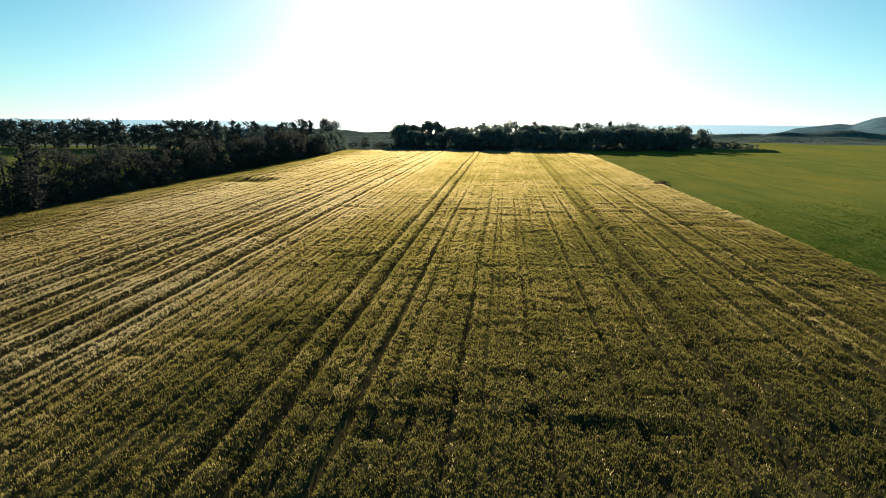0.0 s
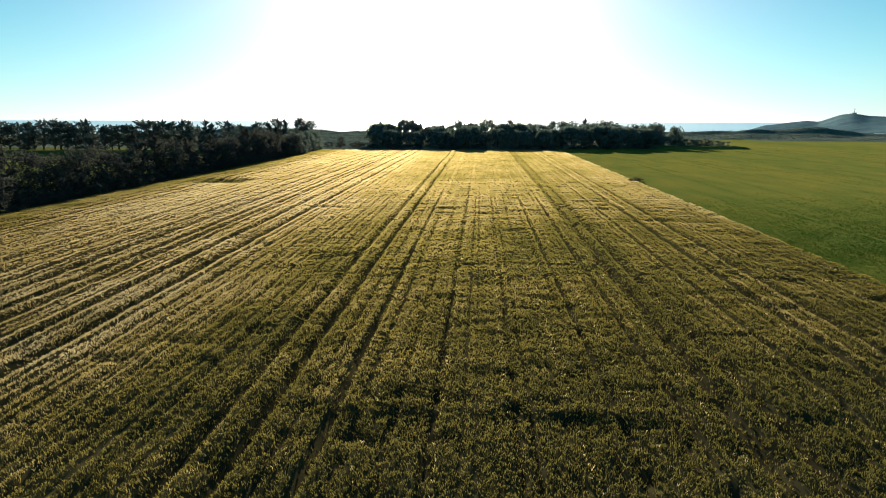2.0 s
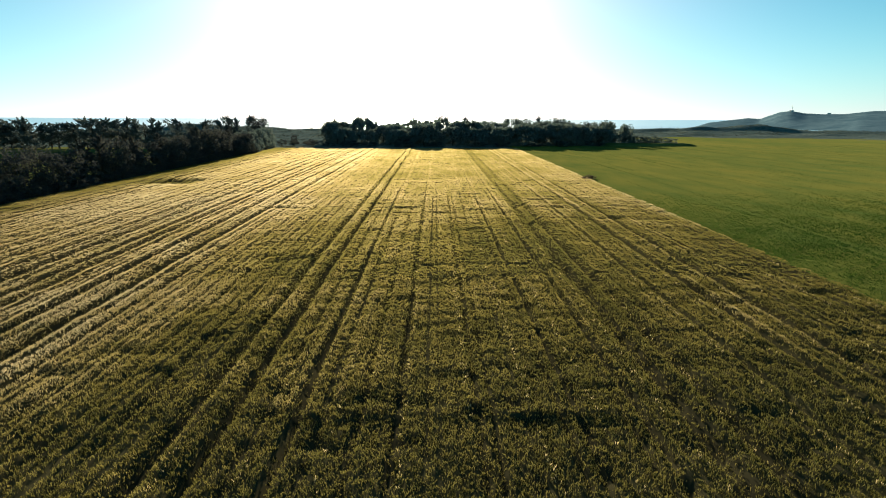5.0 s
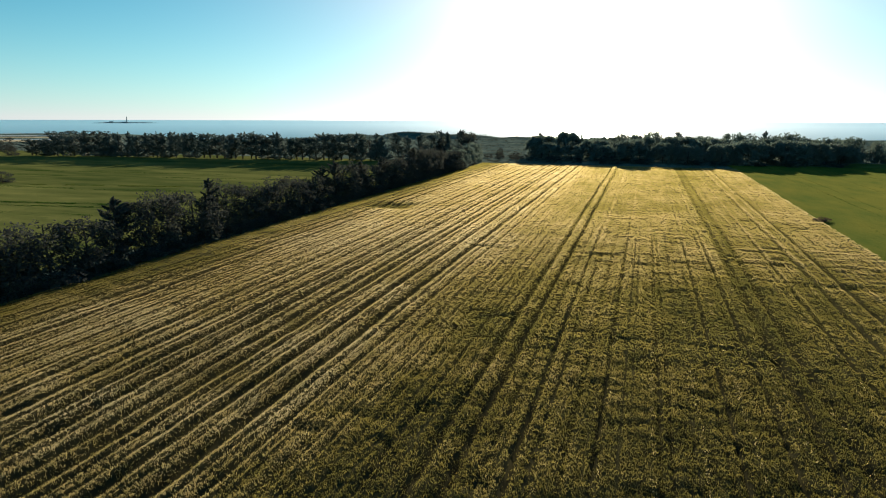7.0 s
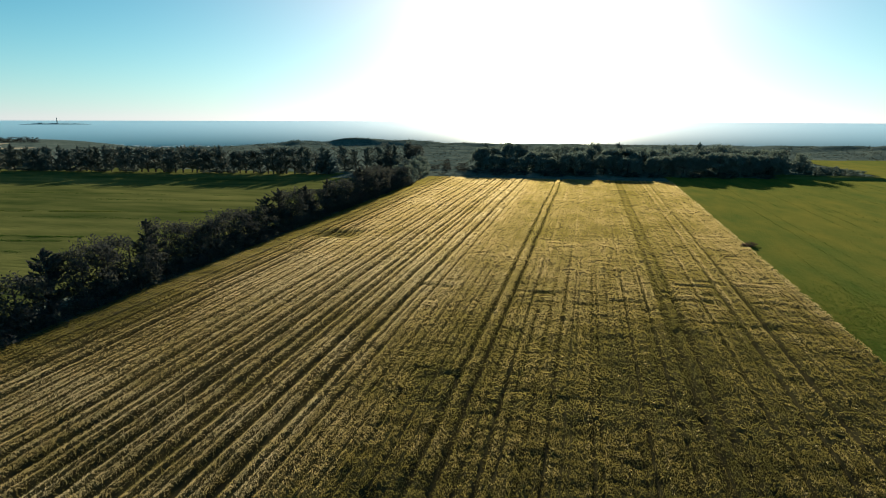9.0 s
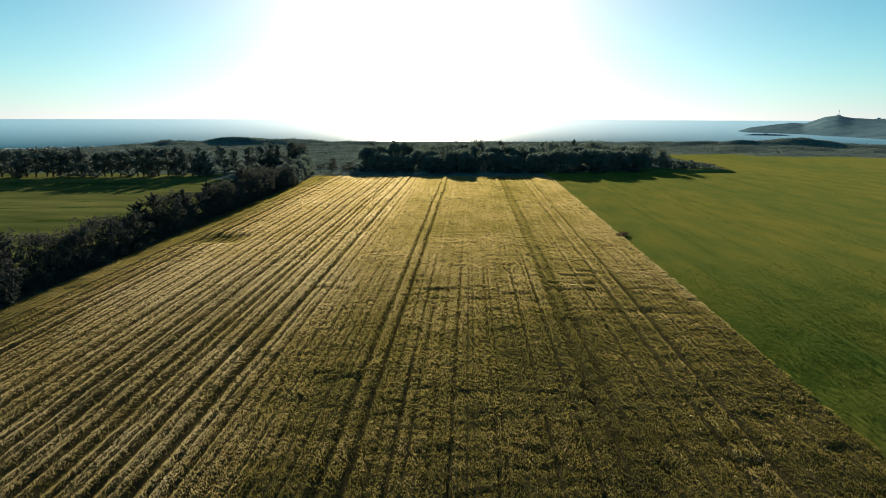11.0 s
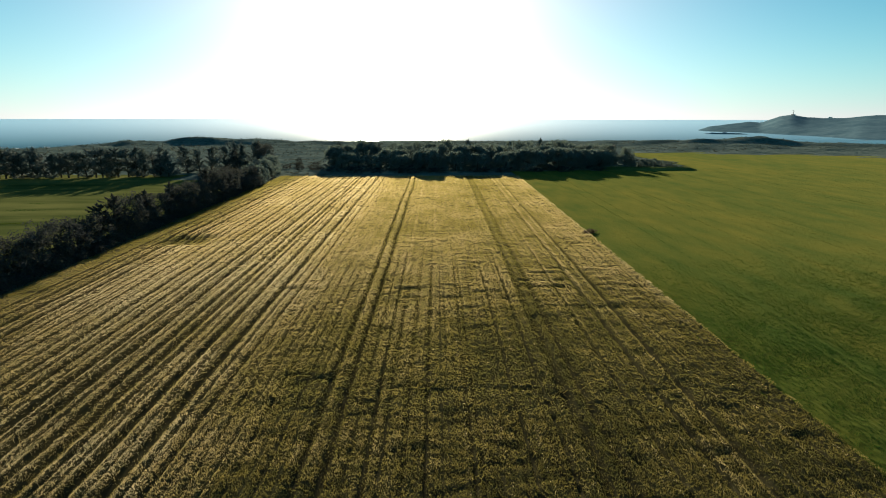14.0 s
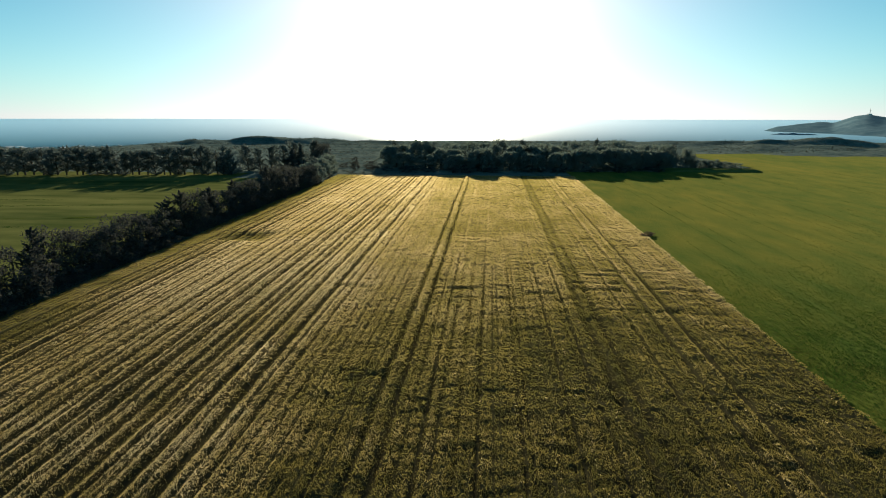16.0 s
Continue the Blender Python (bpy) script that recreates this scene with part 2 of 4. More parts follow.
def vnoise(x, y, seed=0):
    """Smooth noise between 0 and 1 over the plane."""
    x, y = np.asarray(x, float), np.asarray(y, float)
    ix, iy = np.floor(x).astype(np.int64), np.floor(y).astype(np.int64)
    fx, fy = x - ix, y - iy
    fx, fy = fx * fx * (3 - 2 * fx), fy * fy * (3 - 2 * fy)
    a, b_, c, d = lattice(ix, iy, seed), lattice(ix + 1, iy, seed), lattice(ix, iy + 1, seed), lattice(ix + 1, iy + 1, seed)
    return (a * (1 - fx) + b_ * fx) * (1 - fy) + (c * (1 - fx) + d * fx) * fy


def fnoise(x, y, seed=0, octaves=4):
    total, amp, norm = 0, 1.0, 0
    for o in range(octaves):
        total, norm = total + amp * vnoise(x * 2 ** o, y * 2 ** o, seed + o), norm + amp
        amp *= 0.5
    return total / norm


def step(x, a, b_):
    t = np.clip((x - a) / (b_ - a), 0, 1)
    return t * t * (3 - 2 * t)


def part(name, me, parent, label=""):
    ob = new(name, me)
    ob.parent = parent
    return tagged(ob, label)


# ---- ground, sea ----
def field_x(u, y):
    """Drill lines fan out slightly: the place across the field of the line u at the depth y."""
    return u + (0.0165 + 0.0004 * u) * (y - 60)


def field_u(x, y):
    return (x - 0.0165 * (y - 60)) / (1 + 0.0004 * (y - 60))


SEA = -4.0


def coast(az):
    """Distance of the shore from the origin, by azimuth in degrees."""
    r = np.interp(az, [-62, -50, -45, -41.8, -39.3, -35.3, -32.8, -14, 0, 18, 25, 31, 35, 62], [1000, 1000, 917, 805, 730, 670, 690, 700, 695, 705, 725, 745, 755, 780])
    return r + 14 * (vnoise(az * 0.7, az * 0, 5) - 0.5)


# tall dunes: azimuth, distance, height, half width
MOUNDS = [(-33.5, 625, 1.1, 12), (-29.5, 635, 1.3, 20), (-25.6, 640, 2.2, 30), (-20.6, 640, 4.4, 28), (-17.2, 630, 2.0, 22), (-14.6, 635, 1.6, 24), (-9.0, 620, 1.0, 26), (17.5, 640, 1.8, 26), (20.5, 645, 2.0, 22),
          (23.4, 650, 2.6, 22), (25.3, 640, 1.6, 16), (27.4, 665, 4.0, 24), (30.1, 680, 4.0, 22), (33.4, 685, 2.0, 24), (36.5, 690, 1.8, 26), (29.0, 600, 1.4, 18), (24.6, 590, 1.2, 18), (34.0, 610, 1.3, 24)]


def terrain(x, y):
    r, az = np.hypot(x, y), np.degrees(np.arctan2(x, y))
    edge = coast(az)
    inland = edge - r
    left = step(-az, 34, 41)
    dune = step(r, 395 + 60 * step(az, 12, 20), 600) * step(inland, -5, 45) * (1 - left)
    hump = np.abs(2 * fnoise(x / 46, y / 30, 11, 4) - 1)
    hump2 = fnoise(x / 90, y / 60, 21, 3)
    h = dune * (2.6 - 0.8 * step(-az, 24, 30)) * step(hump2, 0.34, 0.68) * (0.35 + 0.8 * (1 - hump))
    mounds = np.zeros_like(h)
    for ma, mr, mh, mw in MOUNDS:
        mx, my = mr * np.sin(np.radians(ma)), mr * np.cos(np.radians(ma))
        d2 = ((x - mx) / mw) ** 2 + ((y - my) / 26) ** 2
        mounds = mounds + 1.15 * mh * np.exp(-d2 ** 1.5) * (0.65 + 0.7 * (1 - hump))
    h = h + dune * 2.3 * (1 - np.abs(2 * fnoise(x / 21, y / 15, 33, 3) - 1)) ** 2
    h = h * 0.45 + mounds
    scrub = step(y, 285, 330) * (1 - left) * step(130 + 0.2 * (y - 300) - x, 0, 12)
    h = h + scrub * 1.6 * (fnoise(x / 11, y / 8, 31, 3) - 0.4)
    fall = step(-inland, -8 - 90 * step(-az, 22, 30) * step(az, -44, -38), 30)
    behind = step(np.abs(az), 62, 80)
    u = field_u(x, y)
    tilled = step(u, -67.5, -65.5) * step(37.0 - u, 0, 1.4) * step(284 - y, 0, 6)
    fall = fall + 0.075 * tilled * (1 - fall)
    return h * (1 - behind) * (1 - fall) - 8 * fall - 0.45


az_steps = np.concatenate([np.arange(-180, -60, 4), np.arange(-60, 60, 0.5), np.arange(60, 181, 4)])
r_steps = np.concatenate([np.arange(0, 260, 13), np.arange(260, 300, 3), np.arange(300, 400, 10), np.arange(400, 790, 5.0), np.arange(790, 1100, 10), np.arange(1100, 1400, 30)])
A, R = np.meshgrid(np.radians(az_steps), r_steps, indexing="ij")
GX, GY = R * np.sin(A), R * np.cos(A)
ground = new("ground", mesh("ground", np.stack([GX, GY, terrain(GX, GY)], -1).reshape(-1, 3),
                            grid_faces(*GX.shape)[:, ::-1], M_HAZY_SCRUB, smooth=True))
tagged(ground, "rough dune grass and scrub land behind the shore", "ground", kind="stuff")
ground["kind"] = "structure"

rs = np.concatenate([np.linspace(500, 1500, 21), np.linspace(1600, 4950, 40)])
A, R = np.meshgrid(np.radians(np.arange(-180, 181, 3)), rs, indexing="ij")
sea = new("water", mesh("water", np.stack([R * np.sin(A), R * np.cos(A), SEA + 11 * np.clip((R - 700) / 4250, 0, 1) ** 2], -1).reshape(-1, 3), grid_faces(*A.shape)[:, ::-1], M_SEA))
tagged(sea, "calm blue sea reaching the horizon under low sun", "sea", kind="structure")


# ---- the fields ----
# drill gaps and wheel tracks: line, half width, depth
FURROWS = [(-60.5, 0.22, 0.25), (-58.2, 0.25, 0.3), (-56.0, 0.32, 0.4), (-53.2, 0.28, 0.4), (-50.6, 0.16, 0.2), (-47.4, 0.2, 0.22),
           (-43.5, 0.34, 0.45), (-40.4, 0.34, 0.45), (-37.6, 0.36, 0.45), (-35.2, 0.40, 0.5), (-32.4, 0.34, 0.45), (-30.8, 0.5, 0.35),
           (-29.4, 0.26, 0.4), (-26.8, 0.36, 0.45), (-23.9, 0.42, 0.5), (-21.0, 0.24, 0.3), (-18.2, 0.16, 0.2), (-15.2, 0.16, 0.16),
           (-10.3, 0.28, 0.32), (-8.3, 0.32, 0.36), (-5.1, 0.20, 0.42), (-4.0, 0.14, 0.25), (-2.4, 0.10, 0.15), (-0.4, 0.17, 0.35),
           (1.6, 0.09, 0.14), (3.5, 0.16, 0.25), (5.6, 0.09, 0.15), (8.2, 0.18, 0.34), (11.2, 0.19, 0.34), (13.4, 0.45, 0.38),
           (15.3, 0.42, 0.36), (19.2, 0.17, 0.30), (22.6, 0.24, 0.36), (25.6, 0.30, 0.46), (28.5, 0.1, 0.15), (31.8, 0.12, 0.15)]
# lighter lines between the drills
FURROWS += [(-59.4, 0.13, 0.22), (-57.1, 0.13, 0.25), (-54.6, 0.13, 0.25), (-51.9, 0.13, 0.22), (-49.0, 0.13, 0.2), (-45.4, 0.14, 0.25), (-42.0, 0.15, 0.28), (-39.0, 0.15, 0.28),
            (-36.4, 0.15, 0.28), (-33.8, 0.15, 0.28), (-28.1, 0.14, 0.26), (-25.3, 0.15, 0.28), (-22.4, 0.14, 0.26), (-19.6, 0.12, 0.2), (-16.8, 0.12, 0.2), (-12.8, 0.12, 0.18), (-6.7, 0.10, 0.16)]
# fine broken drill lines of the thinner crop
FURROWS += [(-13.9 + 1.27 * i + 0.35 * math.sin(5.1 * i), 0.085 + 0.03 * math.sin(2.3 * i), 0.15 + 0.06 * math.sin(3.7 * i)) for i in range(38)]
# the one pair of wheel tracks that runs clear to the wood
TRAMS = (-10.3, -8.3)
# storm-laid scars: place, half length across, half depth along, how deep
SCARS = [(-22.5, 92.0, 3.0, 0.8, 0.45), (-18.6, 91.6, 1.6, 0.7, 0.45), (-11.2, 97.0, 2.2, 0.5, 0.35), (-3.4, 91.5, 2.6, 0.7, 0.5), (-1.0, 86.5, 1.4, 0.5, 0.35),
         (3.4, 93.2, 2.0, 0.5, 0.35), (9.3, 89.5, 2.4, 0.8, 0.4), (12.2, 86.0, 1.4, 0.7, 0.4), (7.0, 85.5, 1.2, 0.7, 0.4), (18.8, 92.3, 4.2, 0.8, 0.55), (22.6, 91.0, 2.0, 0.6, 0.45),
         (14.8, 96.0, 1.8, 0.7, 0.4), (27.6, 82.3, 2.2, 0.8, 0.55), (18.2, 82.4, 4.5, 0.4, 0.35), (24.0, 104.0, 3.0, 0.6, 0.35), (30.5, 93.0, 3.5, 0.5, 0.3), (20.0, 101.0, 3.5, 0.6, 0.35),
         (32.0, 92.2, 1.6, 0.6, 0.35), (32.2, 114.0, 1.6, 0.7, 0.3), (23.8, 133.0, 1.8, 1.6, 0.5), (30.0, 130.0, 2.2, 1.4, 0.5), (32.0, 126.0, 1.8, 1.2, 0.45), (12.2, 134.0, 3.4, 0.6, 0.35),
         (23.3, 46.8, 2.1, 1.1, 0.30), (27.3, 50.6, 1.6, 1.2, 0.28), (23.4, 43.0, 1.6, 0.9, 0.28), (19.6, 43.6, 1.0, 0.8, 0.28), (29.5, 46.5, 1.3, 0.5, 0.22), (31.5, 45.0, 1.0, 0.9, 0.25),
         (26.8, 41.0, 1.8, 0.4, 0.22), (29.0, 36.5, 2.1, 0.4, 0.22), (32.8, 40.5, 1.6, 0.4, 0.22), (33.0, 52.0, 1.1, 0.4, 0.19), (29.6, 58.0, 1.0, 0.4, 0.19), (2.8, 26.4, 0.55, 0.45, 0.5),
         (5.3, 25.9, 1.0, 0.45, 0.42), (2.2, 30.6, 1.4, 0.7, 0.35), (4.6, 32.0, 1.0, 0.5, 0.4), (-4.6, 26.5, 3.8, 0.35, 0.3), (8.5, 25.4, 1.6, 0.4, 0.3), (13.6, 29.2, 0.6, 0.5, 0.28),
         (16.5, 26.2, 1.4, 0.4, 0.22), (-16.5, 34.5, 1.4, 0.6, 0.4), (-19.5, 31.5, 1.2, 0.6, 0.45), (-12.8, 36.5, 1.0, 0.5, 0.4), (-14.0, 31.4, 1.0, 0.5, 0.35), (-11.6, 58.4, 1.4, 0.6, 0.4),
         (-13.8, 59.2, 2.0, 0.5, 0.4), (-13.4, 57.0, 1.0, 0.8, 0.35), (-12.2, 61.2, 1.2, 0.5, 0.35), (-47.5, 69.5, 1.6, 0.5, 0.5), (-50.0, 67.0, 1.4, 0.5, 0.45), (-46.4, 74.0, 2.2, 0.4, 0.3),
         (-52.0, 126.5, 4.5, 0.9, 0.4), (-43.5, 133.0, 2.4, 0.8, 0.35), (-30.0, 133.5, 5.0, 0.7, 0.35), (-22.0, 140.0, 4.0, 0.7, 0.3), (-36.0, 128.0, 3.0, 0.6, 0.3), (-24.0, 119.0, 4.5, 0.6, 0.25), (28.0, 235.5, 10.0, 0.7, 0.5), (14.0, 238.0, 6.0, 0.6, 0.35)]


def canopy(x, y):
    """Height of the standing corn above the soil, and how bare a place is (0 to 1)."""
    u = field_u(x, y)
    h = 0.85 + 0.10 * (fnoise(x / 3.2, y / 2.0, 3, 3) - 0.5) * 2
    # wind-laid waves across the rows, stronger away from the left drills
    wave = fnoise(x / 7.0, y / 1.5, 7, 3) - 0.5
    h = h + wave * (0.04 + 0.13 * step(y, 66, 84) * step(170 - y, 0, 40)) * (0.5 + 0.5 * step(u, -40, -10))
    h = h + 0.10 * wave * step(u, 15, 25) * step(125 - y, 0, 30) * step(y, 30, 42)
    # small lumps where the ears lean together
    h = h + 0.20 * (fnoise(x / 1.9, y / 0.85, 37, 2) - 0.5) * step(y, 34, 60) * (1 - 0.94 * step(y, 92, 135)) * (1 - 0.5 * step(-u, 14, 30))
    bare = np.zeros_like(h)
    # ragged pits where the stand has sunk together
    pit = step(fnoise(x / 2.3, y / 1.2, 141, 3), 0.60, 0.74) * step(u, -16, -8) * step(66 - y, 0, 14)
    h, bare = h - 0.09 * pit, np.maximum(bare, 0.15 * pit)
    # a shallow step down to a thinner stand in front
    h = h - 0.13 * step(26.5 - y + 0.7 * (fnoise(x / 1.2, x * 0, 131, 2) - 0.5), 0, 0.35) * step(u, -9, -5) * (1 - 0.8 * step(u, 7, 13))
    # fine drill rows
    row = np.cos(2 * np.pi * u / 0.78 + 2.0 * vnoise(u / 5, y / 40, 19)) * vnoise(u / 1.1, y / 7, 23)
    h = h + row * (0.08 + 0.05 * step(-u, 8, 20)) * (1 - 0.75 * step(y, 95, 140))
    wob = 0.22 * (vnoise(y / 9.0, u * 0 + 3, 9) - 0.5)
    left = step(-u, 14, 22)
    for fu, w, d in FURROWS:
        d = d * (1.6 if fu < -44 else 1.0)
        near = np.abs(u - fu) < 4 * w + 0.4
        if not near.any():
            continue
        un, yn = u[near], y[near]
        off = un - fu - wob[near] * (0.5 + 0.5 * min(w / 0.3, 1))
        tram = 1.0 if fu in TRAMS else 0.0
        slim = 1 - 0.45 * (1 - tram) * step(yn, 70, 140) * step(un, -16, -12)
        slim = slim - (0.15 if fu > -44 else -0.10) * left[near] * step(yn, 55, 110)
        gap = np.exp(-(off / (1.15 * w * slim)) ** 2) * slim
        keep = 0.45 + 0.5 * tram + 0.4 * left[near] + 0.75 * vnoise(yn / 6.0, un * 0 + fu * 3.1, 13)
        if fu == -5.1:
            keep = keep * (1 - 0.65 * step(yn, 44, 72))
        if fu in (13.4, 15.3):
            keep = keep * (1 - 0.45 * step(yn, 58, 110))
        if w < 0.2:
            keep = keep * (0.45 + 0.75 * step(vnoise(yn / 0.9, un * 0 + fu * 7.7, 29), 0.25, 0.6)) * (1 - 0.6 * step(yn, 90, 150) * step(un, -30, -14))
        h[near] = h[near] - 1.5 * d * gap * np.minimum(keep, 1) + 0.12 * d * np.exp(-((np.abs(off) - 2.1 * w) / w) ** 2)
        bare[near] = np.maximum(bare[near], gap * np.minimum(keep, 1) * d / 0.45)
    for sx, sy, lx, ly, d in SCARS:
        near = (np.abs(x - sx) < 3 * lx + 2) & (np.abs(y - sy) < 3 * ly + 3)
        if near.any():
            xs, ys = x[near], y[near]
            bend = 0.9 * (vnoise(xs / 1.3, ys / 1.3 + sx, 17) - 0.5)
            g = np.exp(-(((xs - sx) / lx) ** 4 + ((ys - sy + bend) / ly) ** 2)) * (0.35 + 0.65 * step(fnoise(xs / 0.8, ys / 0.5, 27, 2), 0.3, 0.6))
            h[near] = h[near] - 0.40 * d * g + 0.20 * d * np.exp(-(((xs - sx) / lx) ** 4 + ((ys - sy + bend - 2.0 * ly) / ly) ** 2))
            bare[near] = np.maximum(bare[near], 0.22 * g * d / 0.5)
    ell = np.exp(-(((x + 53.5) / 5.5) ** 4 + ((y - 131.5) / 5.0) ** 4))
    return np.maximum(h - 0.62 * ell * (0.7 + 0.6 * fnoise(x / 1.4, y / 1.1, 77, 2)), 0.05), bare


U0, U1, Y0, Y1 = -65.5, 35.6, -20.0, 278.0
BASE = -0.75


def field_patch(y0, y1, du, dy):
    us, ys = np.arange(U0, U1 + du, du), np.arange(y0, y1 + dy * 0.5, dy)
    Y, U = np.meshgrid(ys, us, indexing="ij")
    X = field_x(U, Y)
    h, gaps = canopy(X.ravel(), Y.ravel())
    # drill gaps toned dark for soil and shade; far and left paler as backlit
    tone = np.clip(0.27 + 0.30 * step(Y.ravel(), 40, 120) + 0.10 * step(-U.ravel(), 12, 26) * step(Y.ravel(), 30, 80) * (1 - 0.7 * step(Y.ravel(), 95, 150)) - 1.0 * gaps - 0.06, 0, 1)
    edge = step(U.ravel() - U0, 0, 0.8) * step(U1 - U.ravel(), 0, 0.5)
    return np.stack([X.ravel(), Y.ravel(), BASE + 0.02 + np.maximum(h - 0.15 + 0.03 * step(Y.ravel(), 40, 70) - 0.06 * step(Y.ravel(), 100, 125), 0.02) * edge], -1), grid_faces(*X.shape), tone


vs, fs, ts, n = [], [], [], 0
for p in ((Y0, 16, 1.0, 1.5), (16, 56, 0.33, 0.36), (56, 120, 0.33, 0.6), (120, Y1, 0.45, 1.3)):
    v, f, tn = field_patch(*p)
    vs.append(v), fs.append(f + n), ts.append(tn)
    n += len(v)
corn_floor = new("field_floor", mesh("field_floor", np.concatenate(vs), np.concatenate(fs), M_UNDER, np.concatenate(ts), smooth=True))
tagged(corn_floor, "floor of a ripening cornfield, drill gaps and wheel tracks toned dark for soil and shade", "field", kind="structure")


def tufts(rng, x, y, z, height, width, blades, lean, tone, wind=(0, 0), fan=1.6, mix=0.06):
    """Blades of grass or corn standing in tufts: one triangle a blade."""
    n = len(x)
    k = n * blades
    bx, by, bz = (np.repeat(a, blades) for a in (x, y, z))
    spread = np.repeat(width, blades) * 0.8
    bx, by = bx + rng.normal(0, 1, k) * spread, by + rng.normal(0, 1, k) * spread
    ang = rng.uniform(-fan, fan, k)
    hh = np.repeat(height, blades) * rng.uniform(0.7, 1.15, k)
    w = np.repeat(width, blades) * 0.5
    dx, dy = np.cos(ang) * w, np.sin(ang) * w
    tx = bx + rng.normal(0, 1, k) * lean * hh + wind[0] * hh
    ty = by + rng.normal(0, 1, k) * lean * hh + wind[1] * hh
    v = np.empty((k, 3, 3), np.float32)
    v[:, 0] = np.stack([bx, by, bz], -1)
    v[:, 1] = np.stack([bx * 0.3 + tx * 0.7 + dx, by * 0.3 + ty * 0.7 + dy, bz + hh * 0.72], -1)
    v[:, 2] = np.stack([tx - dx * 0.5, ty - dy * 0.5, bz + hh], -1)
    tn = np.clip(np.repeat(tone, blades) + rng.normal(0, mix, k), 0, 1)
    return v.reshape(-1, 3), np.arange(3 * k).reshape(-1, 3), np.repeat(tn, 3)


def corn(seed, y0, y1, per, height, width, blades, fan, even, behind=False):
    rng = np.random.default_rng(seed)
    count = int((U1 - U0) * (y1 - y0) * per)
    u, y = rng.uniform(U0 + 0.2, U1 - 0.1, count), rng.uniform(y0, y1, count)
    x = field_x(u, y)
    seen = (u < U1 - 0.9 * fnoise(y / 1.6, y * 0 + 5, 91, 2) ** 2) & (((x > -1.5 * y - 6) & (x < 0.85 * y + 12) & (y > 12)) != behind)
    u, x, y = u[seen], x[seen], y[seen]
    h, bare = canopy(x, y)
    keep = rng.uniform(0, 1, len(x)) > bare * 0.82
    u, x, y, h, bare = u[keep], x[keep], y[keep], h[keep], bare[keep]
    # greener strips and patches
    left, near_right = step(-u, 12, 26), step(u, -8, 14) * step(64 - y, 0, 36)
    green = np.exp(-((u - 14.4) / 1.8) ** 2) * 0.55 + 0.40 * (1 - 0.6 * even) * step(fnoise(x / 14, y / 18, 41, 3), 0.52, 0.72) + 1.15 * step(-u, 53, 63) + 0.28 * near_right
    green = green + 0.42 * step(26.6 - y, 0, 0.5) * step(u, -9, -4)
    # tone stands in for light: low corn darker, left drills paler as if backlit
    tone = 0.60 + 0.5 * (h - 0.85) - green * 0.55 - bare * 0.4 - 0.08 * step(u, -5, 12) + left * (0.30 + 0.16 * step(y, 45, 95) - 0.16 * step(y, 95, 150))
    clump = (fnoise(x / 0.36, y / 0.36, 43, 2) - 0.5) * (1 - 0.65 * left) + 0.65 * left * (fnoise(u / 0.45, y / 2.2, 44, 2) - 0.5)
    blotch = fnoise(x / 2.2, y / 2.6, 47, 3) - 0.5
    streak = fnoise(u / 0.5, y / 9.0, 53, 2) - 0.5
    # crests beside drills and tracks, raised below and toned as if lit
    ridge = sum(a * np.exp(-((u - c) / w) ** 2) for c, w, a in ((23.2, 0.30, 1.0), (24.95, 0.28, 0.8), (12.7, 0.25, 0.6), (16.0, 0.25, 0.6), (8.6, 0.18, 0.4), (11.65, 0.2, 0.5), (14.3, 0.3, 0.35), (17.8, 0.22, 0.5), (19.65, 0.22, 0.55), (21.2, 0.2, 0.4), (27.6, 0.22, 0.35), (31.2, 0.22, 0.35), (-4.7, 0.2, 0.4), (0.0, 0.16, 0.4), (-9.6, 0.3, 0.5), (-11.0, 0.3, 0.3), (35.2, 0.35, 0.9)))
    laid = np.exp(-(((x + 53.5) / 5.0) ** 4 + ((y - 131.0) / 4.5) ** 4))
    # light by depth put into tone: near corn darker, far corn and ridges paler
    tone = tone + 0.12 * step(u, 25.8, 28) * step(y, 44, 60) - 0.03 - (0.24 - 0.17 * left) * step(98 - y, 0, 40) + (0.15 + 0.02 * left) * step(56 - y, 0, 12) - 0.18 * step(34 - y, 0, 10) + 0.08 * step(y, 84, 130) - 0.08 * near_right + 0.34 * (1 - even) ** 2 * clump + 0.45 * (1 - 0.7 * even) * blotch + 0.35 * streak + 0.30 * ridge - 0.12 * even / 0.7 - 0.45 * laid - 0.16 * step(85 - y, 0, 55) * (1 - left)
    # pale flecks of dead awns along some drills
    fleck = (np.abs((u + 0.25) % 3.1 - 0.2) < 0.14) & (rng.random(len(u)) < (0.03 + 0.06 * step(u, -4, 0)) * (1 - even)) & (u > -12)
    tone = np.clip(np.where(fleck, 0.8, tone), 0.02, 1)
    h = h + (0.15 - 0.05 * left) * (1 - even) ** 2 * clump + 0.09 * ridge + 0.05 * fleck
    hh = height * (0.75 + 0.25 * even + 0.5 * (1 - even) * rng.random(len(x)))
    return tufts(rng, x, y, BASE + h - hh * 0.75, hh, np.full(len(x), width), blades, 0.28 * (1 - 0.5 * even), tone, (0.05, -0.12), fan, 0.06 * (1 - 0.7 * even))


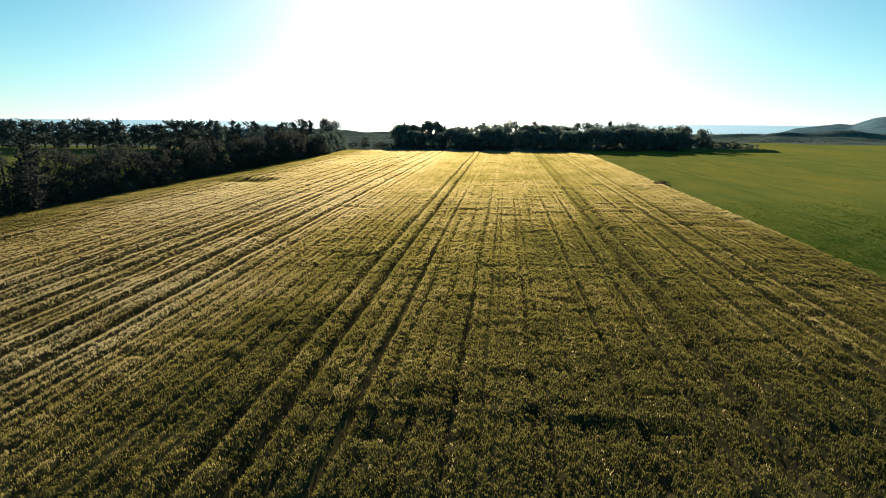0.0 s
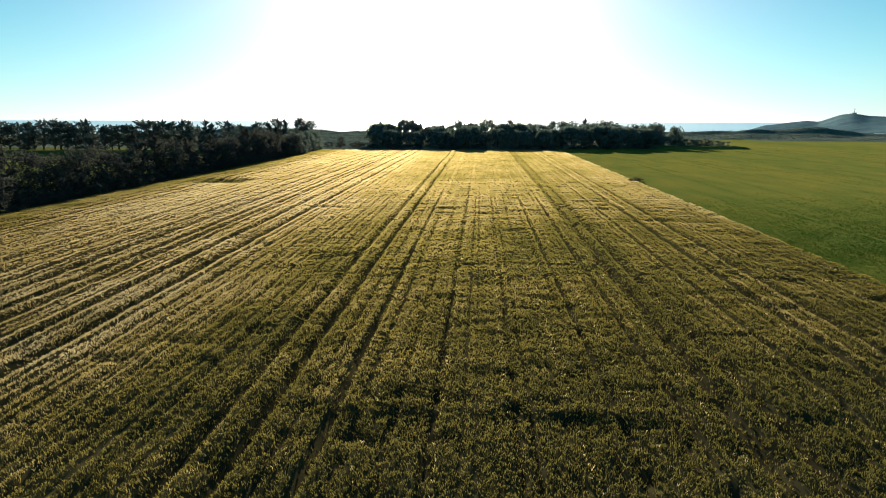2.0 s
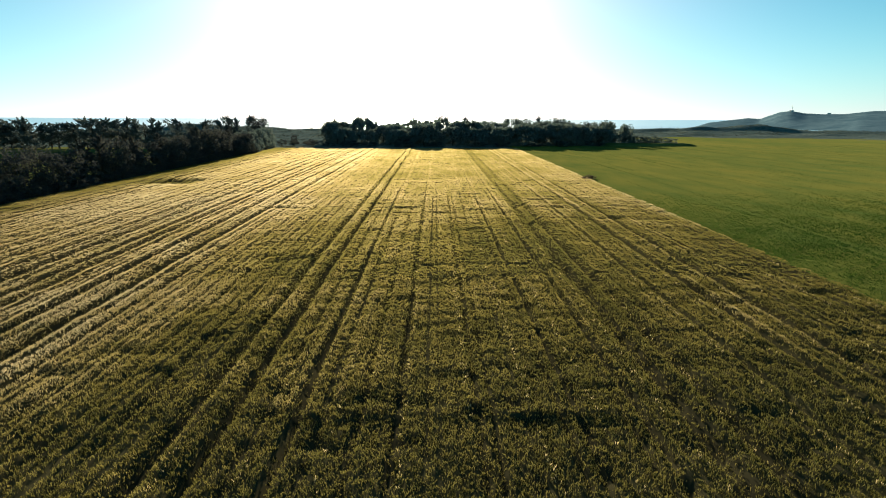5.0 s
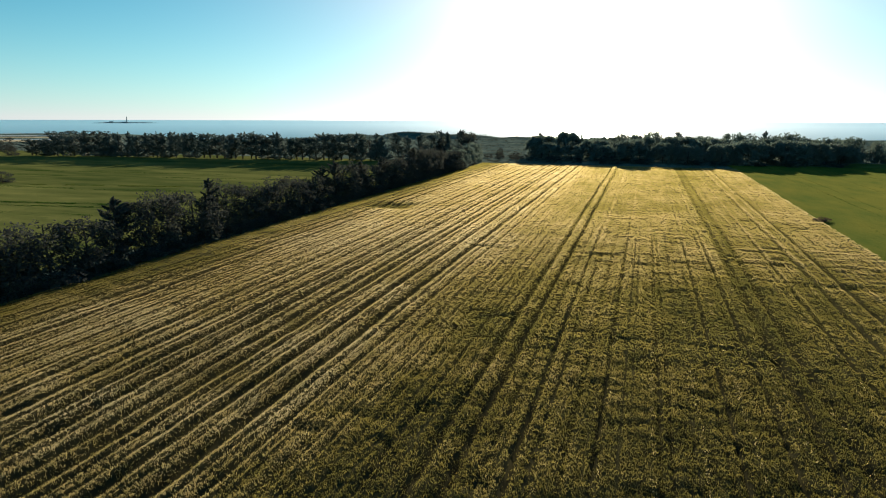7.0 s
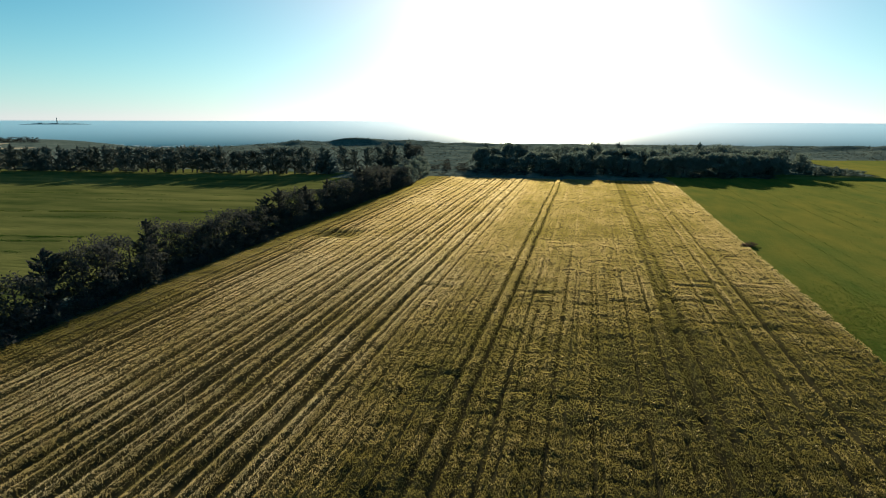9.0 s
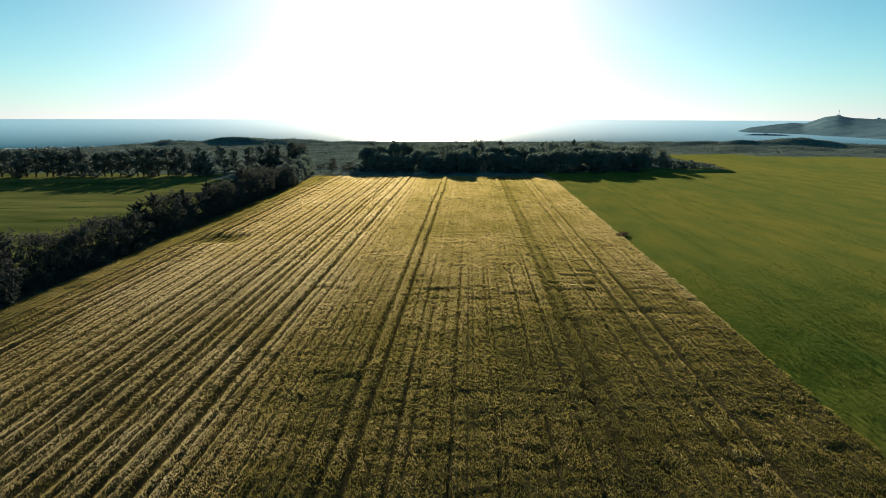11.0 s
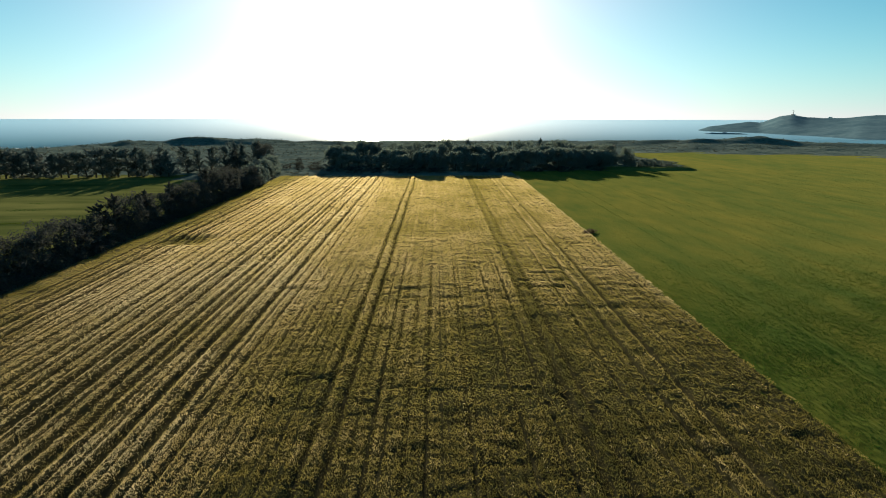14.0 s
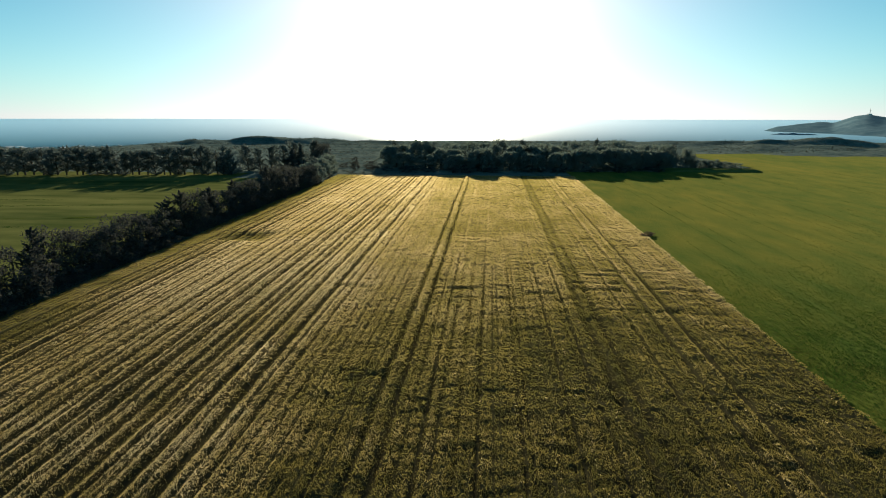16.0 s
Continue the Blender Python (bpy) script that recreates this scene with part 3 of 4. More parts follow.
# the crop grows more even and more wind-combed towards the wood
for seed, y0, y1, per, height, width, blades, fan, even in ((1, 12, 50, 68, 0.17, 0.050, 3, 1.5, 0.0), (2, 50, 105, 25, 0.13, 0.096, 3, 0.9, 0.3), (3, 105, 180, 11, 0.17, 0.15, 3, 0.6, 0.75), (5, 180, 278, 5, 0.19, 0.26, 3, 0.5, 0.85), (4, -20, 50, 3, 0.30, 0.20, 3, 1.6, 0.0)):
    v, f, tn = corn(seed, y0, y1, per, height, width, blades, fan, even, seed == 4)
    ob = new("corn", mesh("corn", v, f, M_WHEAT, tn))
    tagged(ob, "ripening golden green corn standing in drilled rows with wheel tracks", "crop", kind="stuff")


def sheet(name, xs, ys, z, mat, label, category, inside=None, rough=0.06, kind="structure"):
    Y, X = np.meshgrid(ys, xs, indexing="ij")
    Z = z + rough * (fnoise(X / 4, Y / 4, 51, 3) - 0.5) * 2
    f = grid_faces(*X.shape)
    if inside is not None:
        c = inside(X.ravel()[f].mean(1), Y.ravel()[f].mean(1))
        f = f[c]
    ob = new(name, mesh(name, np.stack([X, Y, Z], -1).reshape(-1, 3), f, mat, smooth=True))
    return tagged(ob, label, category, kind=kind)


def in_green(x, y):
    """The green crop beside the corn, up to the wood and the dunes."""
    front = np.interp(x, [35, 60, 95, 140, 146, 150], [300, 306, 312, 312, 335, 1000])
    far = 452 + 0.21 * (x - 146) + 6 * (vnoise(x / 18, x * 0, 61) - 0.5)
    return (field_u(x, y) > 34.0) & (y < np.minimum(front, far))


sheet("green_field", np.arange(30, 720, 3.0), np.arange(0, 590, 3.0), -0.18, M_GREEN, "level field of dense green crop", "field", in_green, 0.10)
sheet("pasture", np.arange(-470, -73, 2.5), np.arange(0, 290, 2.5), -0.30, M_PASTURE, "flat green pasture with faint mowing lines", "pasture", lambda x, y: (y < 263) | (x < -112), 0.10)


def grass(seed, count, x0, x1, y0, y1, z, height, width, inside, tone=0.5):
    rng = np.random.default_rng(seed)
    x, y = rng.uniform(x0, x1, count), rng.uniform(y0, y1, count)
    u = field_u(x, y)
    lane = np.abs((u - 46.0) % 21.0 - 1.0)
    rut = np.exp(-((lane - 0.95) / 0.3) ** 2)
    ok = inside(x, y) & (np.abs(x) < 0.95 * y + 14) & (rng.random(count) > 0.85 * rut) & (rng.random(count) > np.maximum(step(y, 62, 120), step(x, 78, 125))) & (u > 35.7)
    x, y = x[ok], y[ok]
    hh = height * (0.6 + 0.8 * rng.random(len(x)))
    tn = np.clip(tone - 0.25 + 0.6 * (fnoise(x / 16, y / 34, 71, 3) - 0.5) + 0.3 * np.exp(-((x - 45) / 22) ** 2) * step(y, 60, 95) - 0.16 * step(90 - y, 0, 40), 0, 1)
    return tufts(rng, x, y, np.full(len(x), z), hh, np.full(len(x), width), 2, 0.4, tn)


v, f, tn = grass(5, 170000, 34, 125, 36, 120, -0.24, 0.16, 0.09, in_green)
tagged(new("crop_blades", mesh("crop_blades", v, f, M_BLADE, tn)), "short dense blades of green crop", "crop", kind="stuff")
# rough darker tufts left standing along the mowing lines of the pasture
g = np.random.default_rng(18)
px, py, pt = [], [], []
for x0, x1, y0, slope, width, count, tone in ((-250, -108, 111.5, 0.17, 0.5, 2600, 0.02), (-250, -104, 106.5, 0.17, 0.4, 2200, 0.05), (-230, -102, 150.5, 0.20, 0.5, 2400, 0.9), (-260, -110, 139.0, 0.10, 0.9, 1200, 0.03),
                                           (-280, -110, 176.0, 0.14, 0.8, 1500, 0.05), (-290, -120, 190.0, 0.12, 0.6, 1200, 0.05), (-300, -90, 96.0, 0.12, 0.5, 1800, 0.05), (-240, -180, 138.0, 0.02, 2.0, 1500, 0.0)):
    x = g.uniform(x0, x1, count)
    y = y0 + slope * (x + 125) + g.normal(0, width, count)
    ok = fnoise(x / 9, y / 3, 63, 2) > 0.42
    px.append(x[ok]), py.append(y[ok]), pt.append(np.full(ok.sum(), tone))
x, y, tn = np.concatenate(px), np.concatenate(py), np.concatenate(pt)
v, f, tn = tufts(g, x, y, np.full(len(x), -0.34), g.uniform(0.10, 0.22, len(x)), np.full(len(x), 0.20), 3, 0.5, tn)
tagged(new("pasture_tufts", mesh("pasture_tufts", v, f, M_BLADE, tn)), "rough darker tufts along the mowing lines of a pasture", "grass", kind="stuff")

# faint drill and wheel lines in the green crop
g = np.random.default_rng(8)
lines = np.concatenate([39.5 + np.cumsum(g.uniform(1.8, 6.5, 46)), 47.0 + 21.0 * np.arange(8), 48.9 + 21.0 * np.arange(8)])
gu, gy = np.repeat(lines, 420) + g.normal(0, 0.10, 420 * len(lines)), g.uniform(34, 320, 420 * len(lines))
gx = field_x(gu, gy)
ok = in_green(gx, gy) & (gx < 0.95 * gy + 14) & (vnoise(gy / 30, gu * 3, 15) > 0.52)
v, f, tn = tufts(g, gx[ok], gy[ok], np.full(ok.sum(), -0.20), np.full(ok.sum(), 0.14), np.full(ok.sum(), 0.12), 2, 0.4, np.full(ok.sum(), 0.02))
tagged(new("crop_lines", mesh("crop_lines", v, f, M_BLADE, tn)), "darker thin lines of green crop along the drills", "crop", kind="stuff")


# ---- trees ----
def tube(path, radii, sides=6):
    """Vertices and faces of a tapering limb along a path."""
    path = [Vector(p) for p in path]
    v, f = [], []
    for i, (p, r) in enumerate(zip(path, radii)):
        d = (path[min(i + 1, len(path) - 1)] - path[max(i - 1, 0)]).normalized()
        a = d.orthogonal().normalized()
        c = d.cross(a)
        for k in range(sides):
            t = 2 * math.pi * k / sides
            v.append(p + (a * math.cos(t) + c * math.sin(t)) * r)
    for i in range(len(path) - 1):
        for k in range(sides):
            q, w = i * sides + k, i * sides + (k + 1) % sides
            f.append((q, w, w + sides, q + sides))
    return [tuple(p) for p in v], f


def leaves(rng, centres, radii, per, size):
    """Leaf sprays in clumps: small bent quads round each centre, denser at its skin."""
    c, r = np.repeat(centres, per, 0), np.repeat(radii, per, 0)
    k = len(c)
    d = rng.normal(0, 1, (k, 3))
    d /= np.linalg.norm(d, axis=1)[:, None]
    p = c + d * r * (rng.uniform(0.25, 1.0, (k, 1)) ** 0.6) * rng.uniform(0.8, 1.15, (k, 1))
    a = rng.normal(0, 1, (k, 3))
    a /= np.linalg.norm(a, axis=1)[:, None]
    bvec = np.cross(a, rng.normal(0, 1, (k, 3)))
    bvec /= np.linalg.norm(bvec, axis=1)[:, None]
    s = size * rng.uniform(0.55, 1.3, (k, 1))
    v = np.stack([p - a * s, p + bvec * s * 0.42, p + a * s, p - bvec * s * 0.42], 1).reshape(-1, 3)
    return v, np.arange(4 * k).reshape(-1, 4), np.repeat(rng.random(k), 4)


def boughs(rng, foot, tip, per, size):
    """Needle sprays along boughs: long quads that follow each bough, thinning to its tip."""
    f, t = np.repeat(foot, per, 0), np.repeat(tip, per, 0)
    k = len(f)
    way = rng.uniform(0.12, 1.04, (k, 1)) ** 0.8
    length = np.linalg.norm(t - f, axis=1)[:, None]
    p = f + (t - f) * way + rng.normal(0, 1, (k, 3)) * np.array([1, 1, 0.55]) * length * 0.15 * (1.15 - way)
    p[:, 2] += (0.10 * length * way ** 2)[:, 0]
    a = (t - f) / length + rng.normal(0, 0.45, (k, 3)) + np.array([0, 0, 0.25])
    a /= np.linalg.norm(a, axis=1)[:, None]
    bvec = np.cross(a, rng.normal(0, 1, (k, 3)))
    bvec /= np.linalg.norm(bvec, axis=1)[:, None]
    s = size * rng.uniform(0.6, 1.3, (k, 1))
    v = np.stack([p - a * s, p + bvec * s * 0.34, p + a * s, p - bvec * s * 0.34], 1).reshape(-1, 3)
    return v, np.arange(4 * k).reshape(-1, 4), np.repeat(rng.random(k), 4)


def tree(kind, seed, label, mat, height, radius, clumps, per, size, bare):
    """A tree of its own: an Empty at its foot, trunk with limbs, crown of leaf sprays."""
    rng = np.random.default_rng(seed)
    t = rng.random(clumps)
    ang = rng.uniform(0, 2 * np.pi, clumps)
    if kind == "round":
        t = t * 0.92
        z = height * (bare + (1 - bare) * t)
        prof = np.sqrt(np.clip(1 - ((t - 0.38) / 0.68) ** 2, 0.02, 1))
        rad = radius * prof * rng.uniform(0.45, 0.95, clumps)
        size_xy = radius * rng.uniform(0.22, 0.36, clumps)
        size_z = size_xy * rng.uniform(0.65, 0.9, clumps)
    elif kind == "dome":
        z = height * (0.10 + 0.86 * np.sqrt(t))
        prof = np.sqrt(np.clip(1 - (np.clip(z / height - 0.25, 0, 1) / 0.78) ** 2, 0.01, 1))
        rad = radius * prof * rng.uniform(0.74, 0.95, clumps)
        size_xy = radius * rng.uniform(0.13, 0.21, clumps)
        size_z = size_xy * rng.uniform(0.6, 0.85, clumps)
    elif kind == "cone":
        z = height * (bare + (1 - bare) * t)
        prof = (1 - t) ** 0.5 * (0.75 + 0.25 * np.sin(t * 19 + seed)) + 0.08
        rad = radius * prof * rng.uniform(0.15, 1.0, clumps)
        size_xy = radius * rng.uniform(0.17, 0.30, clumps) * (0.5 + 0.6 * prof)
        size_z = size_xy * rng.uniform(0.35, 0.65, clumps)
    else:  # "pine": flat plates of foliage high up
        t = 0.10 + 0.90 * t
        z = height * (bare + (1 - bare) * t)
        prof = np.sqrt(np.clip(1 - ((t - 0.62) / 0.52) ** 2, 0.03, 1))
        rad = radius * prof * rng.uniform(0.3, 1.0, clumps)
        size_xy = radius * rng.uniform(0.22, 0.34, clumps)
        size_z = size_xy * rng.uniform(0.30, 0.5, clumps)
    lean = rng.normal(0, 0.03, 2) * height
    cx, cy = np.cos(ang) * rad + lean[0] * z / height, np.sin(ang) * rad + lean[1] * z / height
    centres = np.stack([cx, cy, z - size_z * 0.3], -1)
    if kind not in ("round", "dome"):
        centres = np.concatenate([centres, [[lean[0], lean[1], height * 0.97]]])
        size_xy, size_z = np.append(size_xy, radius * 0.10), np.append(size_z, height * 0.06)
    if kind in ("round", "dome"):
        lv, lf, tone = leaves(rng, centres, np.stack([size_xy, size_xy, size_z], -1), per, size)
    else:
        tip = centres.copy()
        tip[:-1, :2] *= (radius * prof * rng.uniform(0.75, 1.08, clumps) / np.maximum(rad, 0.05))[:, None]
        reach = np.linalg.norm(tip[:, :2], axis=1)
        foot = np.stack([tip[:, 0] * 0.04, tip[:, 1] * 0.04, np.maximum(tip[:, 2] - reach * (0.55 if kind == "cone" else 0.25) - 0.3, height * 0.04)], -1)
        foot[-1] = (lean[0] * 0.8, lean[1] * 0.8, height * 0.78)
        tip[-1, 2] = height
        lv, lf, tone = boughs(rng, foot, tip, per, size)
    lv[:, 2] = np.maximum(lv[:, 2], 0.05)
    top = Vector((lean[0], lean[1], height * 0.9))
    tv, tf = tube([(0, 0, -0.4), (0, 0, 0.4), tuple(top * 0.45), tuple(top)], [height * 0.032, height * 0.024, height * 0.017, height * 0.005], 6)
    for i in rng.choice(clumps, min(clumps, 9), replace=False):
        e = Vector(centres[i])
        s = top * (max(0.12, e.z / height - 0.16))
        v, f = tube([tuple(s), tuple(s.lerp(e, 0.55) + Vector((0, 0, 0.04 * height))), tuple(e)], [height * 0.010, height * 0.007, height * 0.002], 4)
        tf += [tuple(q + len(tv) for q in face) for face in f]
        tv += v
    root = new("tree")
    part("trunk", mesh("trunk", tv, tf, M_BARK, smooth=True), root)
    part("crown", mesh("crown", lv, lf, mat, tone), root)
    return tagged(root, label, "tree")


PROTO = {}


def plant(kind, variant, x, y, height, width, turn, group, z=None, lean=0):
    """Sets a tree of the wanted height and width; each variant is grown once and then copied."""
    spec = {"round": ("dense rounded dark green broadleaf tree in a thicket", M_HAZY_LEAF, 9.0, 5.0, 52, 54, 0.38, 0.03),
            "dome": ("broad rounded tree with a smooth dense dark green crown", M_HAZY_LEAF, 10.0, 8.0, 150, 36, 0.46, 0.04),
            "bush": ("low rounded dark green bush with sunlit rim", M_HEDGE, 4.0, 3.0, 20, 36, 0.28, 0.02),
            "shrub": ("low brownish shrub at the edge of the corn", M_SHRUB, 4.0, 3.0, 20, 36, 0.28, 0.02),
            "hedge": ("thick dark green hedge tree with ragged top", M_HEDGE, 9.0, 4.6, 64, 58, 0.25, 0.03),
            "spire": ("tall ragged dark cypress with upswept branches", M_HAZY_NEEDLE, 12.0, 4.2, 68, 38, 0.44, 0.05),
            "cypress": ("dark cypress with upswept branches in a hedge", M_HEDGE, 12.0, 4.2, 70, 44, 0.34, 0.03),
            "pine": ("dark windswept pine with flat foliage and bare trunk", M_HAZY_NEEDLE, 13.0, 4.6, 60, 38, 0.46, 0.07)}[kind]
    label, mat, h0, r0, clumps, per, size, bare = spec
    form = {"round": "round", "dome": "dome", "bush": "round", "shrub": "round", "hedge": "round", "cypress": "cone", "spire": "cone", "pine": "pine"}[kind]
    where = Matrix.LocRotScale((x, y, -0.45 if z is None else z), Euler((0, lean, turn)), (width / (2 * r0), width / (2 * r0), height / h0))
    key = (kind, variant)
    if key not in PROTO:
        ob = tree(form, 100 + variant * 7 + len(kind) * 31, label, mat, h0, r0, clumps, per, size, bare)
        ob.matrix_basis = where
        PROTO[key] = ob
        ob["group"] = group
        return ob
    src = PROTO[key]
    keep = src.matrix_basis.copy()
    src.matrix_basis = Matrix.Identity(4)
    ob = copy_thing(src, where)
    src.matrix_basis = keep
    ob["group"] = group
    return ob


rng = random.Random(4)
# hedge along the left of the corn
y = 34.0
while y < 300:
    h = 8.9 + rng.uniform(-1.0, 0.9) + (1.5 if 183 < y < 215 else 0)
    # near trees take the dark leaves, far ones the haze-tinted leaves
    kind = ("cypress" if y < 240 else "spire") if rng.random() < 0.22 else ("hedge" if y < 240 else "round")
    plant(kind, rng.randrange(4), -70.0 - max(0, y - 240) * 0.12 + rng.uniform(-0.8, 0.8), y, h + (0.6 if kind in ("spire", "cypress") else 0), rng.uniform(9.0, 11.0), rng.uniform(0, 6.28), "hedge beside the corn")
    y += rng.uniform(4.6, 6.2)
# low dark bushes added to fill the shaded verge between hedge and corn
y = 38.0
while y < 262:
    plant("bush", rng.randrange(3), float(field_x(-67.2, y)) + rng.uniform(-0.4, 0.3), y, rng.uniform(1.6, 2.6), rng.uniform(4.0, 5.5), rng.uniform(0, 6.28), "undergrowth of the hedge")
    y += rng.uniform(4.0, 5.5)
# taller trees at the hedge's far end
for x, y, h, w in ((-84, 311, 15.2, 12), (-88.5, 312, 14.6, 12), (-94, 309, 13.6, 11), (-98, 312, 14.4, 11), (-102, 306, 12.6, 12), (-108, 303, 12.6, 12), (-113, 301, 11.4, 11), (-118, 298, 13.0, 13), (-80, 305, 11, 8), (-84, 302, 9.5, 9), (-91, 303, 8.5, 9), (-82.5, 308, 14.4, 10.5), (-96, 306, 11.5, 10)):
    plant("spire" if x not in (-84, -82.5, -96) else "hedge", rng.randrange(4), x, y, h, w, rng.uniform(0, 6.28), "trees at the end of the hedge")
# row of trees across the pasture
x = -119.0
while x > -322:
    yy = 276 + (x + 142) * 0.135 + rng.uniform(-1.2, 1.2)
    plant(rng.choice(["spire", "pine", "spire"]), rng.randrange(4), x, yy, rng.uniform(10.4, 13.6) * (0.72 if x < -305 else 1), rng.uniform(9.5, 13.5), rng.uniform(0, 6.28), "row of trees behind the pasture")
    x -= rng.uniform(2.9, 4.2)
# the wood beyond the corn
# low bush row at 299 is added to darken the wood's shadowed foot
for row, (y0, n, x0, x1, kinds, h0, h1, w0, w1) in enumerate((
        (299, 9, -46, 92, ("bush",), 2.0, 4.4, 8, 12), (323, 7, -54, 106, ("dome",), 9.6, 13.4, 18, 26),
        (336, 12, -58, 112, ("round", "dome", "round"), 11.2, 14.6, 11, 17), (350, 22, -56, 114, ("round", "round", "round", "spire"), 11.8, 15.6, 10, 15))):
    for i in range(n):
        x = x0 + (x1 - x0) * (i + rng.uniform(0.2, 0.8)) / n
        end = 1 - 0.14 * float(step(np.array(x), 70, 112)) - 0.12 * float(step(np.array(-x), 40, 60))
        plant(rng.choice(kinds), rng.randrange(4), x, y0 + rng.uniform(-4, 4) + 12 * float(step(np.array(x), 60, 105)) + 8 * float(step(np.array(-x), 35, 55)), rng.uniform(h0, h1) * end, rng.uniform(w0, w1), rng.uniform(0, 6.28), "wood beyond the corn")
# the broad mounds that stand out at its front
for x, y, h, w in ((-41, 313, 9.0, 14), (-29, 311, 8.0, 13), (-13, 307, 8.4, 13.5), (0, 308, 11.2, 16.5), (14.5, 310, 9.8, 13), (25.5, 307, 9.0, 13.5), (40.5, 309, 9.8, 15), (52, 311, 11.0, 20), (69, 315, 11.4, 22), (81, 321, 10.6, 18), (94, 325, 9.6, 15)):
    plant("dome", rng.randrange(4), x, y, h, w, rng.uniform(0, 6.28), "wood beyond the corn")
# low bushes running out from the wood, and in the gap
for x, y, h, w in ((100.5, 334, 13.6, 10.5), (110, 332, 11.8, 9), (123.5, 329, 5.4, 7.5), (128, 325, 4.6, 8.5), (113.5, 335, 8.0, 7),
                   (-66, 312, 2.2, 6), (-60, 318, 2.4, 7), (-70, 330, 3.0, 5), (-73, 343, 4.8, 4), (-64, 346, 2.2, 4), (-56, 309, 2.4, 7), (-48, 306, 2.2, 7), (-75, 322, 2.6, 6), (-40, 308, 2.4, 6),
                   (-328, 247, 5.0, 8), (-374, 279, 9.0, 12), (-192.5, 140.5, 4.2, 6.5), (133.2, 324.5, 3.9, 7.5), (120.5, 331, 4.9, 7.5), (116.8, 329, 5.2, 8)):
    plant(("round" if x > 0 else "hedge") if h > 3.5 else "bush", rng.randrange(3), x, y, h, w, rng.uniform(0, 6.28), "scattered bushes")
for x, y, h, w in ((38.3, 138.4, 1.35, 3.4), (37.5, 137.8, 1.0, 2.6), (39.1, 139.0, 1.1, 2.8)):
    plant("shrub", 0, x, y, h, w, rng.uniform(0, 6.28), "shrubs between the fields")


# ---- headland, island ----
def headland():
    az = np.linspace(22, 64, 170)
    ridge = np.interp(az, [22.0, 24.3, 25.2, 26.4, 27.2, 28.1, 29.1, 29.9, 30.5, 31.3, 32.4, 33.5, 35.1, 36.4, 46, 64], [-6, -4, 6, 11, 13.5, 15, 12.5, 22, 29, 33, 27, 25, 25.5, 29, 36, 30])
    front = np.interp(az, [22, 24.3, 28, 32, 36, 64], [1460, 1440, 1350, 1190, 1010, 820])
    t = np.linspace(0, 1, 26)
    Am, T = np.meshgrid(az, t, indexing="ij")
    Rm = front[:, None] + (1650 - front[:, None]) * T * 1.15
    shape = np.where(T < 0.85, np.sin(np.clip(T / 0.85, 0, 1) * np.pi / 2) ** 1.2, 1 - ((T - 0.85) / 0.15) ** 2 * 0.6)
    X, Y = Rm * np.sin(np.radians(Am)), Rm * np.cos(np.radians(Am))
    H = (ridge[:, None] + 6) * shape * (0.92 + 0.16 * fnoise(X / 60, Y / 60, 81, 4)) - 6 + 5 * (fnoise(X / 90, Y / 90, 91, 3) - 0.5) * shape
    ob = new("headland", mesh("headland", np.stack([X, Y, H], -1).reshape(-1, 3), grid_faces(*X.shape)[:, ::-1], M_HAZY_ROCK, smooth=True))
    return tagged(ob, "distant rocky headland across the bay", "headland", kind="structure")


headland()


def polar(az, r, z=0.0):
    return Vector((r * math.sin(radians(az)), r * math.cos(radians(az)), z))


def lathe(profile, sides=16):
    """A turned shape from (radius, height) pairs."""
    n = len(profile)
    v = [(r * math.cos(2 * math.pi * k / sides), r * math.sin(2 * math.pi * k / sides), z) for r, z in profile for k in range(sides)]
    f = [(i * sides + k, i * sides + (k + 1) % sides, (i + 1) * sides + (k + 1) % sides, (i + 1) * sides + k) for i in range(n - 1) for k in range(sides)]
    return v, f


def block(sx, sy, sz, z0=0.0, bevel=0.08):
    bm = bmesh.new()
    bmesh.ops.create_cube(bm, size=1)
    bmesh.ops.scale(bm, vec=(sx, sy, sz), verts=bm.verts)
    bmesh.ops.translate(bm, vec=(0, 0, z0 + sz / 2), verts=bm.verts)
    bmesh.ops.bevel(bm, geom=bm.edges, offset=bevel, segments=1, affect="EDGES")
    return bm


def from_bm(name, bm, mat):
    me = bpy.data.meshes.new(name)
    bm.to_mesh(me)
    bm.free()
    me.materials.append(mat)
    return me


def islet(az, r, half, depth, top, label):
    """A low rock island."""
    n, m = 60, 14
    t, q = np.meshgrid(np.linspace(-1, 1, n), np.linspace(-1, 1, m), indexing="ij")
    h = (1 - t ** 2) * (1 - q ** 2) * top * (0.4 + 1.1 * fnoise(t * 6 + 3, q * 2, 101, 3)) - 1.2
    c = polar(az, r)
    d = Vector((math.cos(radians(az)), -math.sin(radians(az)), 0))
    e = Vector((math.sin(radians(az)), math.cos(radians(az)), 0))
    X, Y = c.x + d.x * t * half + e.x * q * depth, c.y + d.y * t * half + e.y * q * depth
    ob = new("island", mesh("island", np.stack([X, Y, SEA + 11 * max(0, (r - 700) / 4250) ** 2 + h], -1).reshape(-1, 3), grid_faces(n, m)[:, ::-1], M_HAZY_ROCK, smooth=True))
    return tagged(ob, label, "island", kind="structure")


LAMP_AZ = -44.8
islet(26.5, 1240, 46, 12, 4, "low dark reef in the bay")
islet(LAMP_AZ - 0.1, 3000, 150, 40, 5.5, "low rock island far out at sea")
light = new("lighthouse")
